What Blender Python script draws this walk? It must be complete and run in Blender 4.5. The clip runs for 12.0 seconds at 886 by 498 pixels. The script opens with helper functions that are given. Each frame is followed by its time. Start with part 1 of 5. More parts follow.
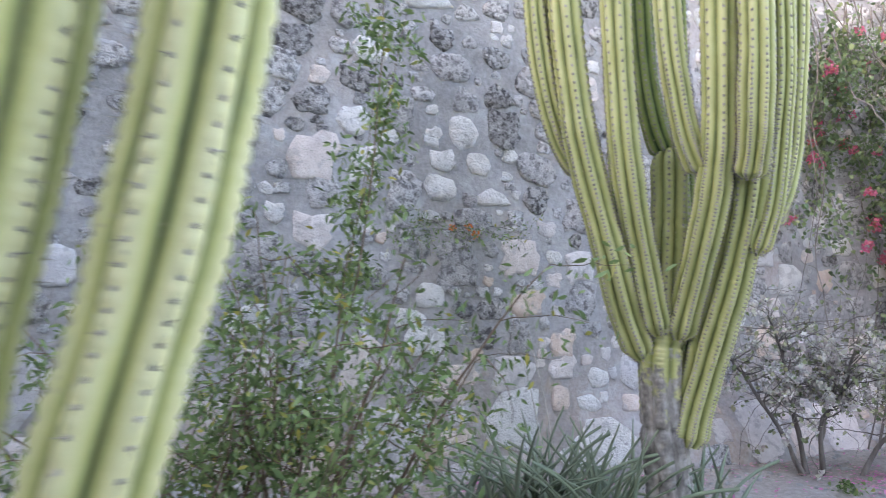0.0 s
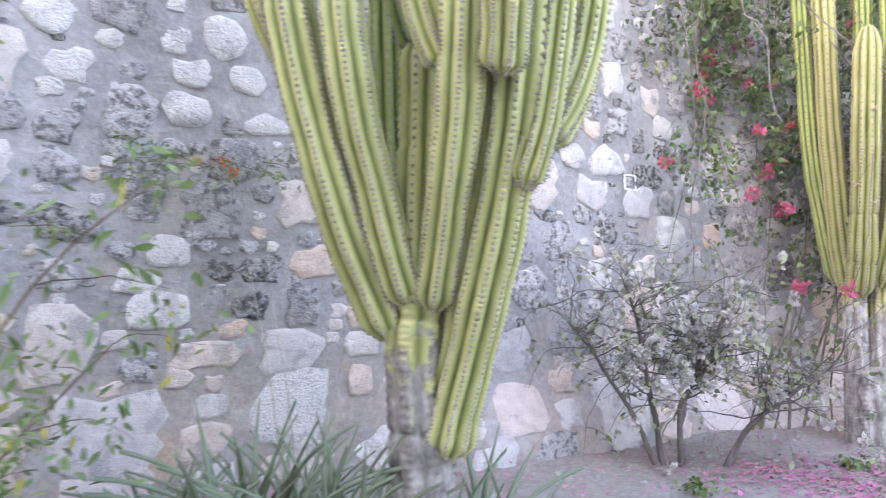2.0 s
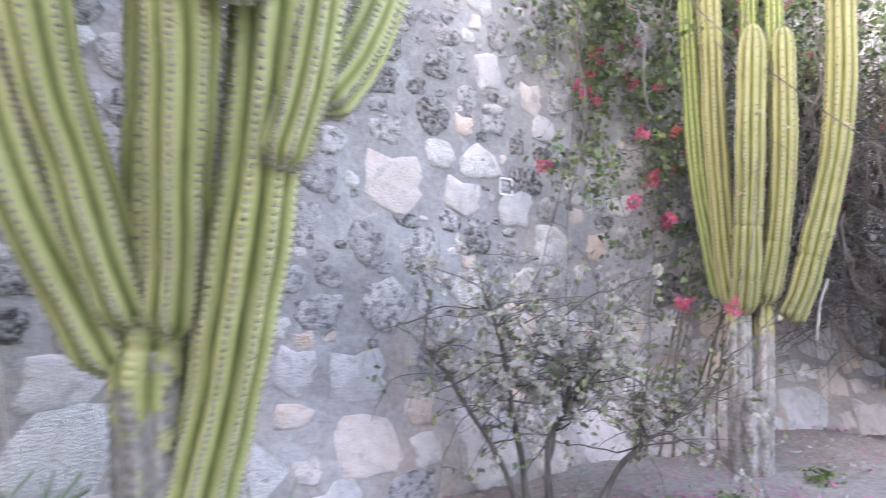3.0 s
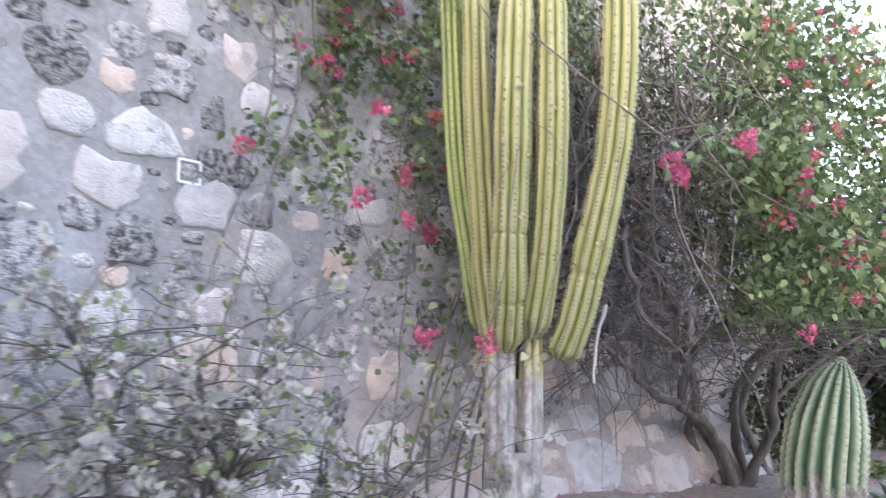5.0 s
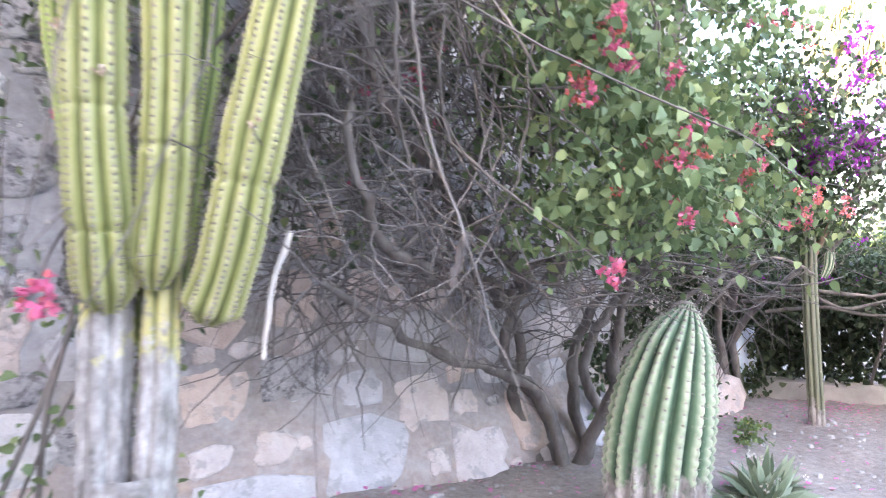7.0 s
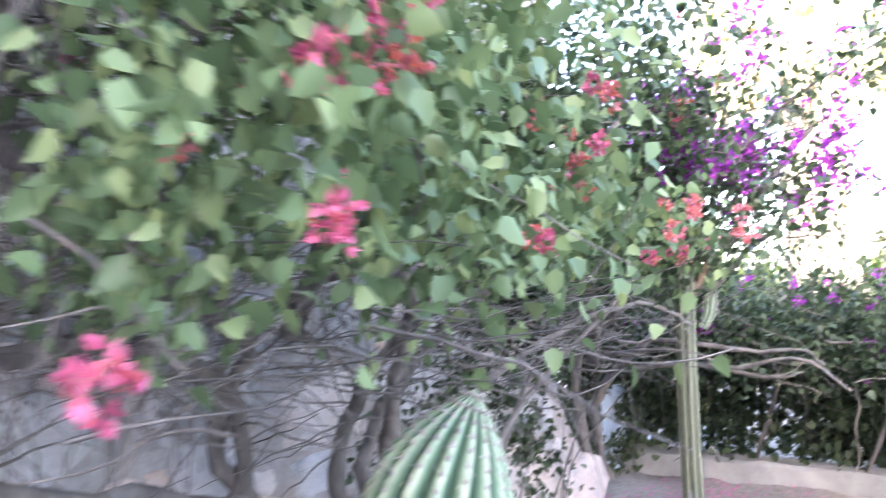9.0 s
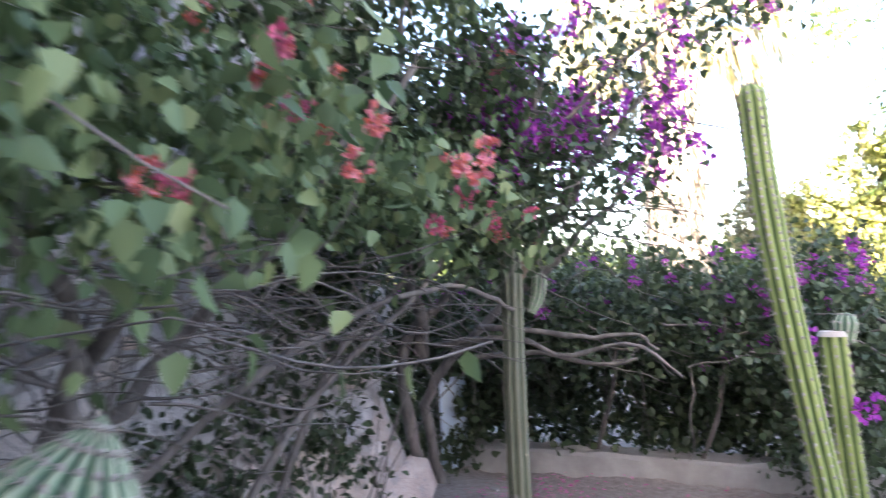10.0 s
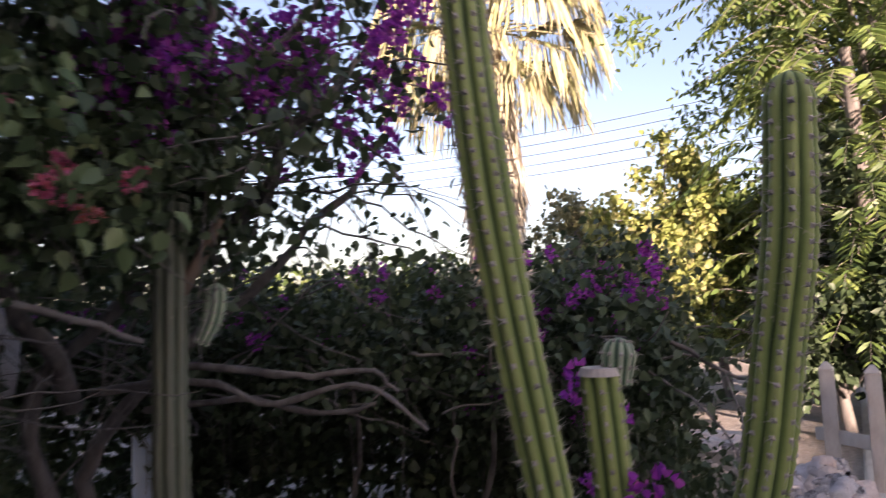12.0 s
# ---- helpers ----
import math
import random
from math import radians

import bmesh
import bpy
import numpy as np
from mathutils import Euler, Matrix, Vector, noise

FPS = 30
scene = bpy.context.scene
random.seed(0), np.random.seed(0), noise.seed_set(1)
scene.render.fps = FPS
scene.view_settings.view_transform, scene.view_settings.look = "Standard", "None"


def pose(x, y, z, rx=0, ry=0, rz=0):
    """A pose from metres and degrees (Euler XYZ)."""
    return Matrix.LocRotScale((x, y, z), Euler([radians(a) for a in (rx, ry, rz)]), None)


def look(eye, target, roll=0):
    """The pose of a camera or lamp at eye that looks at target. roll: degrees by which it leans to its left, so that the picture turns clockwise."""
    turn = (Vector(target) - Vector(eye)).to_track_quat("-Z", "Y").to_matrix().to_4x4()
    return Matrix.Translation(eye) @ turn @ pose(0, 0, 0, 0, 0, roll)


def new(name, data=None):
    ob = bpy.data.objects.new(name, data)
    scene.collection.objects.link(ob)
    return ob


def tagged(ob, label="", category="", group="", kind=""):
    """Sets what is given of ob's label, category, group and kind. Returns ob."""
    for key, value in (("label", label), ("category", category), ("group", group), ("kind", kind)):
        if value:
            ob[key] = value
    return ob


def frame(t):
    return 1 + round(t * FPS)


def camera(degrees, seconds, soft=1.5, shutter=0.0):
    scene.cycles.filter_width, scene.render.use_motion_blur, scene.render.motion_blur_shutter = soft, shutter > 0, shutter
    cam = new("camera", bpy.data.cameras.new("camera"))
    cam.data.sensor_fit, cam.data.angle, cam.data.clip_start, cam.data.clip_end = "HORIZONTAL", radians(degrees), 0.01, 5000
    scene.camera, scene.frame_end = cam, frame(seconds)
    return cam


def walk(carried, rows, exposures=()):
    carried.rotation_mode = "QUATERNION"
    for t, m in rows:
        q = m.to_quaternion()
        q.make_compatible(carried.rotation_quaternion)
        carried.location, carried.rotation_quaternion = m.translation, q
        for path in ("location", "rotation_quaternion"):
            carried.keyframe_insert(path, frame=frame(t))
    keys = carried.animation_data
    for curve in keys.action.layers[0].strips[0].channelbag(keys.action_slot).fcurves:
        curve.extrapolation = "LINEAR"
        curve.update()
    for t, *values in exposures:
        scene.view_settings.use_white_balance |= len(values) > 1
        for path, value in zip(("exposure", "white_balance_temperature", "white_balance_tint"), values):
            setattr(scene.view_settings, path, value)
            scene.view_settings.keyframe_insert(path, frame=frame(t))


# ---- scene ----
cam = camera(68.5, 12.0, soft=1.05, shutter=0.5)
PATH = [
    (0, (0.167, 0.212, 1.169), (0.11, 2.194, 1.43), -0.1),
    (0.5, (0.472, 0.458, 1.161), (0.427, 2.44, 1.425), -0.2),
    (1, (0.768, 0.77, 1.15), (0.729, 2.752, 1.419), -0.1),
    (1.5, (1.076, 1.088, 1.178), (1.087, 3.084, 1.315), -0.2),
    (2, (1.403, 1.362, 1.195), (1.461, 3.356, 1.339), -0.4),
    (2.5, (1.686, 1.65, 1.175), (1.82, 3.636, 1.366), -0.3),
    (3, (1.967, 1.995, 1.218), (2.256, 3.966, 1.4), -0.2),
    (3.5, (2.199, 2.273, 1.247), (2.67, 4.192, 1.554), -0.5),
    (3.7, (2.311, 2.374, 1.249), (2.806, 4.286, 1.563), -0.5),
    (5.3, (3.478, 3.28, 1.2), (4.205, 5.123, 1.473), -0.8),
    (5.5, (3.623, 3.372, 1.205), (4.354, 5.221, 1.43), -0.9),
    (6, (4.006, 3.647, 1.217), (4.801, 5.467, 1.453), -0.9),
    (6.5, (4.5, 3.88, 1.201), (5.377, 5.675, 1.287), -1.0),
    (6.7, (4.686, 3.943, 1.219), (5.561, 5.739, 1.321), -1.5),
    (8.3, (5.978, 4.712, 1.303), (6.862, 6.506, 1.263), -0.6),
    (8.5, (6.113, 4.802, 1.321), (7.004, 6.591, 1.415), -0.4),
    (8.8, (6.315, 4.951, 1.331), (7.354, 6.655, 1.47), -0.7),
    (9, (6.45, 5.05, 1.338), (7.583, 6.69, 1.506), -0.8),
    (9.5, (6.877, 5.129, 1.292), (8.147, 6.647, 1.574), -1.4),
    (10, (7.19, 5.222, 1.309), (8.586, 6.648, 1.435), -1.8),
    (10.5, (7.526, 5.34, 1.319), (9.098, 6.562, 1.51), -2.1),
    (11, (7.873, 5.397, 1.25), (9.48, 6.579, 1.387), -1.5),
    (11.5, (8.175, 5.419, 1.267), (9.795, 6.584, 1.399), -1.8),
    (12, (8.5, 5.443, 1.268), (10.186, 6.504, 1.444), -2.4),
]
# the clip's camera closes down as the bright sky comes into view
EXPOSURES = [(0.0, 4.35, 7000, 23), (1.0, 4.9, 7100, 26), (2.5, 4.75, 7150, 28), (3.5, 4.55, 7200, 27), (6.0, 4.8, 6850, 26), (8.5, 5.65, 6450, 25), (9.5, 4.8, 6200, 24), (10.5, 3.65, 6250, 26), (11.2, 3.1, 6400, 29), (12.0, 2.1, 6750, 34)]
walk(cam, [(t, look(eye, target, roll)) for t, eye, target, roll in PATH], EXPOSURES)

# ---- light ----
SUN_UP = 14.0      # elevation of the low sun, degrees
SUN_AZ = 225.0     # compass bearing of the sun, from +y towards +x
world = bpy.data.worlds.new("world")
scene.world = world
world.use_nodes = True
wn = world.node_tree.nodes
sky = wn.new("ShaderNodeTexSky")
sky.sky_type = "NISHITA"
sky.sun_disc = False
sky.sun_elevation, sky.sun_rotation = radians(SUN_UP), radians(SUN_AZ)
sky.dust_density = 2.6
wn["Background"].inputs["Strength"].default_value = 0.085
world.node_tree.links.new(sky.outputs["Color"], wn["Background"].inputs["Color"])
sun = new("sun", bpy.data.lights.new("sun", "SUN"))
sun.data.energy, sun.data.angle, sun.data.color = 5.0, radians(0.6), (1.0, 0.86, 0.66)
sun_from = Vector((math.sin(radians(SUN_AZ)) * math.cos(radians(SUN_UP)), math.cos(radians(SUN_AZ)) * math.cos(radians(SUN_UP)), math.sin(radians(SUN_UP))))
sun.matrix_world = look(sun_from * 40, (0, 0, 0))

rng = np.random.default_rng(7)


# ---- materials ----
class Mat:
    """A small builder of node materials."""

    def __init__(self, name, rough=0.7, spec=0.3):
        self.m = bpy.data.materials.new(name)
        self.m.use_nodes = True
        self.n, self.l = self.m.node_tree.nodes, self.m.node_tree.links
        self.b = self.n["Principled BSDF"]
        self.b.inputs["Roughness"].default_value = rough
        self.b.inputs["Specular IOR Level"].default_value = spec
        self.tex = self.n.new("ShaderNodeTexCoord").outputs["Object"]

    def noise(self, scale, detail=4.0, rough=0.6, stretch=None):
        t = self.n.new("ShaderNodeTexNoise")
        t.inputs["Scale"].default_value, t.inputs["Detail"].default_value, t.inputs["Roughness"].default_value = scale, detail, rough
        src = self.tex
        if stretch:
            m = self.n.new("ShaderNodeMapping")
            m.inputs["Scale"].default_value = stretch
            self.l.new(src, m.inputs["Vector"])
            src = m.outputs["Vector"]
        self.l.new(src, t.inputs["Vector"])
        return t.outputs["Fac"]

    def ramp(self, fac, stops):
        r = self.n.new("ShaderNodeValToRGB")
        while len(r.color_ramp.elements) < len(stops):
            r.color_ramp.elements.new(0.5)
        for e, (p, c) in zip(r.color_ramp.elements, stops):
            e.position, e.color = p, (*c, 1)
        self.l.new(fac, r.inputs["Fac"])
        return r.outputs["Color"]

    def mix(self, fac, a, b, how="MIX"):
        x = self.n.new("ShaderNodeMix")
        x.data_type, x.blend_type = "RGBA", how
        for sock, v in ((x.inputs[0], fac), (x.inputs[6], a), (x.inputs[7], b)):
            if isinstance(v, (int, float)):
                sock.default_value = v
            elif isinstance(v, tuple):
                sock.default_value = (*v, 1)
            else:
                self.l.new(v, sock)
        return x.outputs[2]

    def math(self, op, a, b=0.0):
        x = self.n.new("ShaderNodeMath")
        x.operation = op
        for sock, v in ((x.inputs[0], a), (x.inputs[1], b)):
            if isinstance(v, (int, float)):
                sock.default_value = v
            else:
                self.l.new(v, sock)
        return x.outputs[0]

    def attr(self, name):
        a = self.n.new("ShaderNodeAttribute")
        a.attribute_name = name
        return a.outputs["Fac"]

    def island(self):
        return self.n.new("ShaderNodeNewGeometry").outputs["Random Per Island"]

    def one(self):
        return self.n.new("ShaderNodeObjectInfo").outputs["Random"]

    def colour(self, c):
        if isinstance(c, tuple):
            self.b.inputs["Base Color"].default_value = (*c, 1)
        else:
            self.l.new(c, self.b.inputs["Base Color"])
        return self

    def bump(self, h, strength=0.4, dist=0.01):
        x = self.n.new("ShaderNodeBump")
        x.inputs["Strength"].default_value, x.inputs["Distance"].default_value = strength, dist
        self.l.new(h, x.inputs["Height"])
        self.l.new(x.outputs["Normal"], self.b.inputs["Normal"])
        return self

    def thin(self, amount, c):
        """Light through a leaf or petal."""
        t, x = self.n.new("ShaderNodeBsdfTranslucent"), self.n.new("ShaderNodeMixShader")
        self.l.new(c, t.inputs["Color"])
        x.inputs[0].default_value = amount
        self.l.new(self.b.outputs[0], x.inputs[1])
        self.l.new(t.outputs[0], x.inputs[2])
        self.l.new(x.outputs[0], self.n["Material Output"].inputs["Surface"])
        return self


MORTAR_STOPS = [(0.3, (0.20, 0.195, 0.195)), (0.5, (0.30, 0.295, 0.30)), (0.7, (0.42, 0.415, 0.43))]


def mortar_mat():
    k = Mat("mortar", 0.95, 0.15)
    c = k.ramp(k.noise(1.1, 5), MORTAR_STOPS)
    c = k.mix(k.ramp(k.noise(0.7, 4), [(0.55, (0, 0, 0)), (0.72, (0.5, 0.5, 0.5))]), c, (0.46, 0.38, 0.33))
    c = k.mix(k.math("MULTIPLY", k.attr("low"), k.ramp(k.noise(1.3, 5, 0.7), [(0.35, (0, 0, 0)), (0.6, (0.9, 0.9, 0.9))])), c, (0.41, 0.32, 0.265))
    c = k.mix(k.math("MULTIPLY", k.attr("low"), k.ramp(k.noise(1.9, 4), [(0.6, (0, 0, 0)), (0.68, (0.8, 0.8, 0.8))])), c, (0.50, 0.36, 0.25))
    c = k.mix(k.ramp(k.noise(2.6, 4), [(0.56, (0, 0, 0)), (0.66, (0.6, 0.6, 0.6))]), c, (0.44, 0.455, 0.48))
    c = k.mix(0.2, c, k.ramp(k.noise(22, 6, 0.7), [(0.36, (0.14, 0.135, 0.135)), (0.5, (0.38, 0.37, 0.375)), (0.64, (0.62, 0.61, 0.62))]))
    c = k.mix(k.ramp(k.noise(5, 4), [(0.58, (0, 0, 0)), (0.70, (0.3, 0.3, 0.3))]), c, (0.19, 0.185, 0.185))
    h = k.math("ADD", k.noise(30, 6), k.math("MULTIPLY", k.noise(7, 4), 1.5))
    return k.colour(c).bump(h, 0.5, 0.022).m


def stone_mat(name, base, pits, dark, scale=28.0, smear=0.5, relief=1.0):
    """Stone with dark pits, partly smeared over with the wall's mortar."""
    k = Mat(name, 0.92, 0.15)
    k.tex = k.n.new("ShaderNodeNewGeometry").outputs["Position"]
    f = k.math("FRACT", k.math("ADD", k.one(), k.island()))
    c = k.ramp(f, base)
    c = k.mix(0.25, c, k.ramp(k.noise(9, 5), [(0.3, (0.26, 0.25, 0.25)), (0.65, (0.80, 0.79, 0.79))]))
    c = k.mix(k.ramp(k.noise(16, 4), [(0.55, (0, 0, 0)), (0.62, (0.4 * relief, 0.4 * relief, 0.4 * relief))]), c, (0.76, 0.75, 0.75))
    p = k.ramp(k.noise(scale, 5, 0.7), [(pits - 0.06, (0.9, 0.9, 0.9)), (pits + 0.05, (0, 0, 0))])
    c = k.mix(p, c, dark)
    cover = k.ramp(k.noise(7, 5, 0.65), [(0.55, (0, 0, 0)), (0.60, (smear, smear, smear))])
    c = k.mix(cover, c, k.ramp(k.noise(1.1, 5), MORTAR_STOPS))
    h = k.math("ADD", k.noise(scale, 5, 0.7), k.noise(70, 3))
    return k.colour(c).bump(h, relief, 0.035).m


def cactus_mat(name, deep, mid, crest, worn=0.0):
    """Green flanks, the grooves' darkening put into the colour by the rib attribute, corky towards the foot by the foot
    attribute; worn: how bleached the cork is.
    """
    k = Mat(name, 0.55, 0.35)
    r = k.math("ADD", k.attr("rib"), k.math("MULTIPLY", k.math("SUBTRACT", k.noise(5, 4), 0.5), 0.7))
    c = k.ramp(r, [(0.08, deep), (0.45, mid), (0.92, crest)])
    c = k.mix(k.ramp(k.noise(3.2, 5), [(0.45, (0, 0, 0)), (0.75, (0.55, 0.55, 0.55))]), c, mid)
    c = k.mix(k.ramp(k.noise(34, 3), [(0.66, (0, 0, 0)), (0.74, (0.7, 0.7, 0.7))]), c, (0.42, 0.38, 0.27))
    lift = 0.22 * worn
    cork = k.ramp(k.noise(18, 5, 0.6, (1, 1, 0.5)), [(0.3, (0.10 + lift, 0.09 + lift, 0.08 + lift)), (0.5, (0.28 + lift, 0.26 + lift, 0.24 + lift)), (0.72, (0.52 + lift, 0.50 + lift, 0.47 + lift))])
    f = k.math("ADD", k.math("MULTIPLY", k.attr("foot"), 1.6), k.math("MULTIPLY", k.math("SUBTRACT", k.noise(7, 5), 0.5), 2.2))
    f = k.ramp(k.math("MULTIPLY", f, k.math("GREATER_THAN", k.attr("foot"), 0.02)), [(0.45, (0, 0, 0)), (0.62, (1, 1, 1))])
    c = k.mix(f, c, cork)
    return k.colour(c).bump(k.noise(45, 4), 0.25, 0.006).m


def leaf_mat(name, stops, shine=0.45, through_it=0.28):
    k = Mat(name, shine, 0.4)
    c = k.ramp(k.island(), stops)
    c = k.mix(0.22, c, k.ramp(k.noise(2.0, 3), [(0.3, (0.04, 0.06, 0.03)), (0.7, (0.16, 0.20, 0.10))]))
    return k.colour(c).thin(through_it, c).m


def bark_mat(name, a, b, rough=0.9):
    k = Mat(name, rough, 0.2)
    c = k.ramp(k.noise(9, 5, 0.65, (1, 1, 0.35)), [(0.3, a), (0.7, b)])
    return k.colour(c).bump(k.noise(30, 5, 0.7, (1, 1, 0.3)), 0.6, 0.01).m


def soil_mat():
    k = Mat("soil", 0.97, 0.1)
    c = k.ramp(k.noise(0.9, 6), [(0.3, (0.25, 0.205, 0.175)), (0.5, (0.36, 0.315, 0.285)), (0.7, (0.47, 0.43, 0.40))])
    c = k.mix(0.5, c, k.ramp(k.noise(22, 6, 0.7), [(0.3, (0.15, 0.13, 0.11)), (0.7, (0.50, 0.46, 0.43))]))
    return k.colour(c).bump(k.math("ADD", k.noise(30, 6, 0.7), k.noise(8, 4)), 0.9, 0.03).m


def plain_mat(name, a, b, scale=8.0, rough=0.85, bump=0.3):
    k = Mat(name, rough, 0.25)
    c = k.ramp(k.noise(scale, 5), [(0.3, a), (0.7, b)])
    return k.colour(c).bump(k.noise(scale * 5, 5), bump, 0.01).m


M_MORTAR = mortar_mat()
M_STONE_GREY = stone_mat("pitted_grey_stone", [(0.0, (0.40, 0.39, 0.395)), (0.5, (0.52, 0.51, 0.52)), (1.0, (0.66, 0.65, 0.66))], 0.46, (0.17, 0.16, 0.165), 20.0)
M_STONE_PALE = stone_mat("pale_stone", [(0.0, (0.74, 0.72, 0.71)), (1.0, (0.88, 0.87, 0.86))], 0.37, (0.40, 0.38, 0.37), 16.0, 0.35)
M_STONE_WARM = stone_mat("warm_stone", [(0.0, (0.58, 0.42, 0.32)), (0.5, (0.62, 0.52, 0.47)), (1.0, (0.60, 0.55, 0.55))], 0.30, (0.30, 0.24, 0.21), 14.0, 0.5, 0.5)
M_STONE_DARK = stone_mat("dark_pitted_stone", [(0.0, (0.24, 0.23, 0.23)), (1.0, (0.40, 0.39, 0.39))], 0.48, (0.07, 0.065, 0.065), 24.0, 0.4)
M_STONE_SLAB = stone_mat("smooth_lilac_slab", [(0.0, (0.46, 0.46, 0.48)), (0.45, (0.54, 0.51, 0.51)), (0.8, (0.58, 0.49, 0.45)), (1.0, (0.52, 0.35, 0.26))], 0.30, (0.28, 0.26, 0.26), 12.0, 0.55, 0.5)
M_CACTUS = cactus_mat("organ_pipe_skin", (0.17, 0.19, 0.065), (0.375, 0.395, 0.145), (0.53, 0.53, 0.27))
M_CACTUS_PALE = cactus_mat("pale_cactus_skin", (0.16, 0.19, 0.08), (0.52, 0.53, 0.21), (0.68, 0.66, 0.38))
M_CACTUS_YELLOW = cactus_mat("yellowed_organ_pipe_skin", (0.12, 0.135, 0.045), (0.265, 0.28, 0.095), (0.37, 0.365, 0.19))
M_CACTUS_SCAR = cactus_mat("scarred_cactus_skin", (0.16, 0.17, 0.07), (0.40, 0.38, 0.14), (0.54, 0.49, 0.24), 0.15)
# dark green skin of the candelabra; on back arms it paints in their shade
M_CACTUS_GREEN = cactus_mat("shaded_cactus_skin", (0.05, 0.085, 0.03), (0.19, 0.26, 0.075), (0.34, 0.39, 0.14))
M_BARREL = cactus_mat("barrel_skin", (0.035, 0.075, 0.045), (0.12, 0.20, 0.12), (0.38, 0.43, 0.30))
M_POST = cactus_mat("corky_cactus_skin", (0.05, 0.06, 0.035), (0.12, 0.135, 0.085), (0.19, 0.195, 0.14))
M_SPINE = plain_mat("spines", (0.20, 0.18, 0.16), (0.50, 0.46, 0.41), 20)
M_SPINE_DARK = plain_mat("dark_spines", (0.13, 0.11, 0.10), (0.36, 0.32, 0.28), 20)
G = lambda *c: [(i / (len(c) - 1), v) for i, v in enumerate(c)]
M_LEAF_BOUG = leaf_mat("bougainvillea_leaf", G((0.07, 0.12, 0.05), (0.12, 0.19, 0.08), (0.17, 0.25, 0.11), (0.28, 0.34, 0.14)))
# dark green leaf; shade within hedge and canopy is put into its colour
M_LEAF_SHADED = leaf_mat("shaded_leaf", G((0.02, 0.035, 0.015), (0.035, 0.06, 0.025), (0.055, 0.09, 0.04), (0.09, 0.12, 0.06)))
M_LEAF_SHRUB = leaf_mat("shrub_leaf", [(0.0, (0.09, 0.15, 0.05)), (0.45, (0.16, 0.25, 0.08)), (0.92, (0.26, 0.36, 0.13)), (1.0, (0.55, 0.46, 0.09))])
M_LEAF_BUSH = leaf_mat("sparse_bush_leaf", G((0.16, 0.20, 0.10), (0.24, 0.29, 0.14), (0.34, 0.38, 0.20), (0.55, 0.52, 0.34)))
M_LEAF_TREE = leaf_mat("tree_leaf", G((0.05, 0.09, 0.02), (0.09, 0.15, 0.03), (0.15, 0.21, 0.05), (0.22, 0.27, 0.07)))
M_LEAF_GREY = leaf_mat("half_dry_leaf", G((0.16, 0.17, 0.08), (0.26, 0.25, 0.13), (0.34, 0.31, 0.19)))
# yellow-green leaf, brightened: sunlight on the trees beyond is put into it
M_LEAF_SUNLIT = leaf_mat("sunlit_leaf", G((0.17, 0.21, 0.05), (0.30, 0.34, 0.09), (0.42, 0.44, 0.14), (0.36, 0.31, 0.15)))
M_AGAVE = leaf_mat("agave_leaf", G((0.14, 0.20, 0.13), (0.22, 0.28, 0.19), (0.30, 0.35, 0.24)), 0.5, 0.08)
M_FROND = leaf_mat("dry_frond", G((0.34, 0.29, 0.19), (0.50, 0.44, 0.30), (0.40, 0.38, 0.20), (0.24, 0.28, 0.10)), 0.7, 0.2)
M_THATCH = leaf_mat("dead_frond_skirt", G((0.26, 0.22, 0.18), (0.42, 0.37, 0.31), (0.55, 0.50, 0.43)), 0.85, 0.05)
M_PINK = leaf_mat("pink_bract", G((0.72, 0.10, 0.22), (0.80, 0.16, 0.36), (0.85, 0.25, 0.40), (0.78, 0.12, 0.12)), 0.6, 0.3)
M_RED = leaf_mat("coral_bract", G((0.82, 0.13, 0.08), (0.86, 0.25, 0.22), (0.88, 0.32, 0.40), (0.84, 0.20, 0.30)), 0.6, 0.3)
M_PURPLE = leaf_mat("purple_bract", G((0.40, 0.03, 0.50), (0.55, 0.05, 0.66), (0.66, 0.08, 0.58), (0.72, 0.14, 0.70)), 0.6, 0.45)
M_WHITE = leaf_mat("white_bract", G((0.72, 0.70, 0.66), (0.80, 0.78, 0.74), (0.78, 0.66, 0.70), (0.70, 0.72, 0.55)), 0.6, 0.3)
M_ORANGE = leaf_mat("orange_petal", G((0.80, 0.18, 0.03), (0.85, 0.28, 0.05)), 0.6, 0.2)
M_DRY = leaf_mat("dried_flower_tissue", G((0.55, 0.42, 0.30), (0.70, 0.60, 0.48), (0.62, 0.40, 0.36)), 0.8, 0.1)
M_PETAL = leaf_mat("fallen_petal", G((0.62, 0.14, 0.34), (0.78, 0.24, 0.50), (0.70, 0.35, 0.46), (0.45, 0.30, 0.24)), 0.7, 0.15)
M_BARK = bark_mat("grey_bark", (0.07, 0.06, 0.055), (0.25, 0.225, 0.205))
M_TWIG = bark_mat("dry_twig", (0.08, 0.07, 0.065), (0.24, 0.215, 0.20))
M_BARK_BROWN = bark_mat("brown_bark", (0.10, 0.07, 0.05), (0.26, 0.19, 0.14))
M_DEADWOOD = bark_mat("bleached_wood", (0.40, 0.36, 0.32), (0.62, 0.58, 0.53))
M_SOIL = soil_mat()
M_CONCRETE = plain_mat("concrete", (0.26, 0.25, 0.24), (0.40, 0.39, 0.37), 5)
M_SLAB = plain_mat("pale_paving", (0.45, 0.42, 0.38), (0.60, 0.57, 0.52), 3)
M_RENDERED = plain_mat("unseen_wall_plaster", (0.52, 0.48, 0.42), (0.62, 0.58, 0.52), 2)
M_PAINT = plain_mat("white_paint", (0.70, 0.72, 0.74), (0.84, 0.85, 0.86), 30)
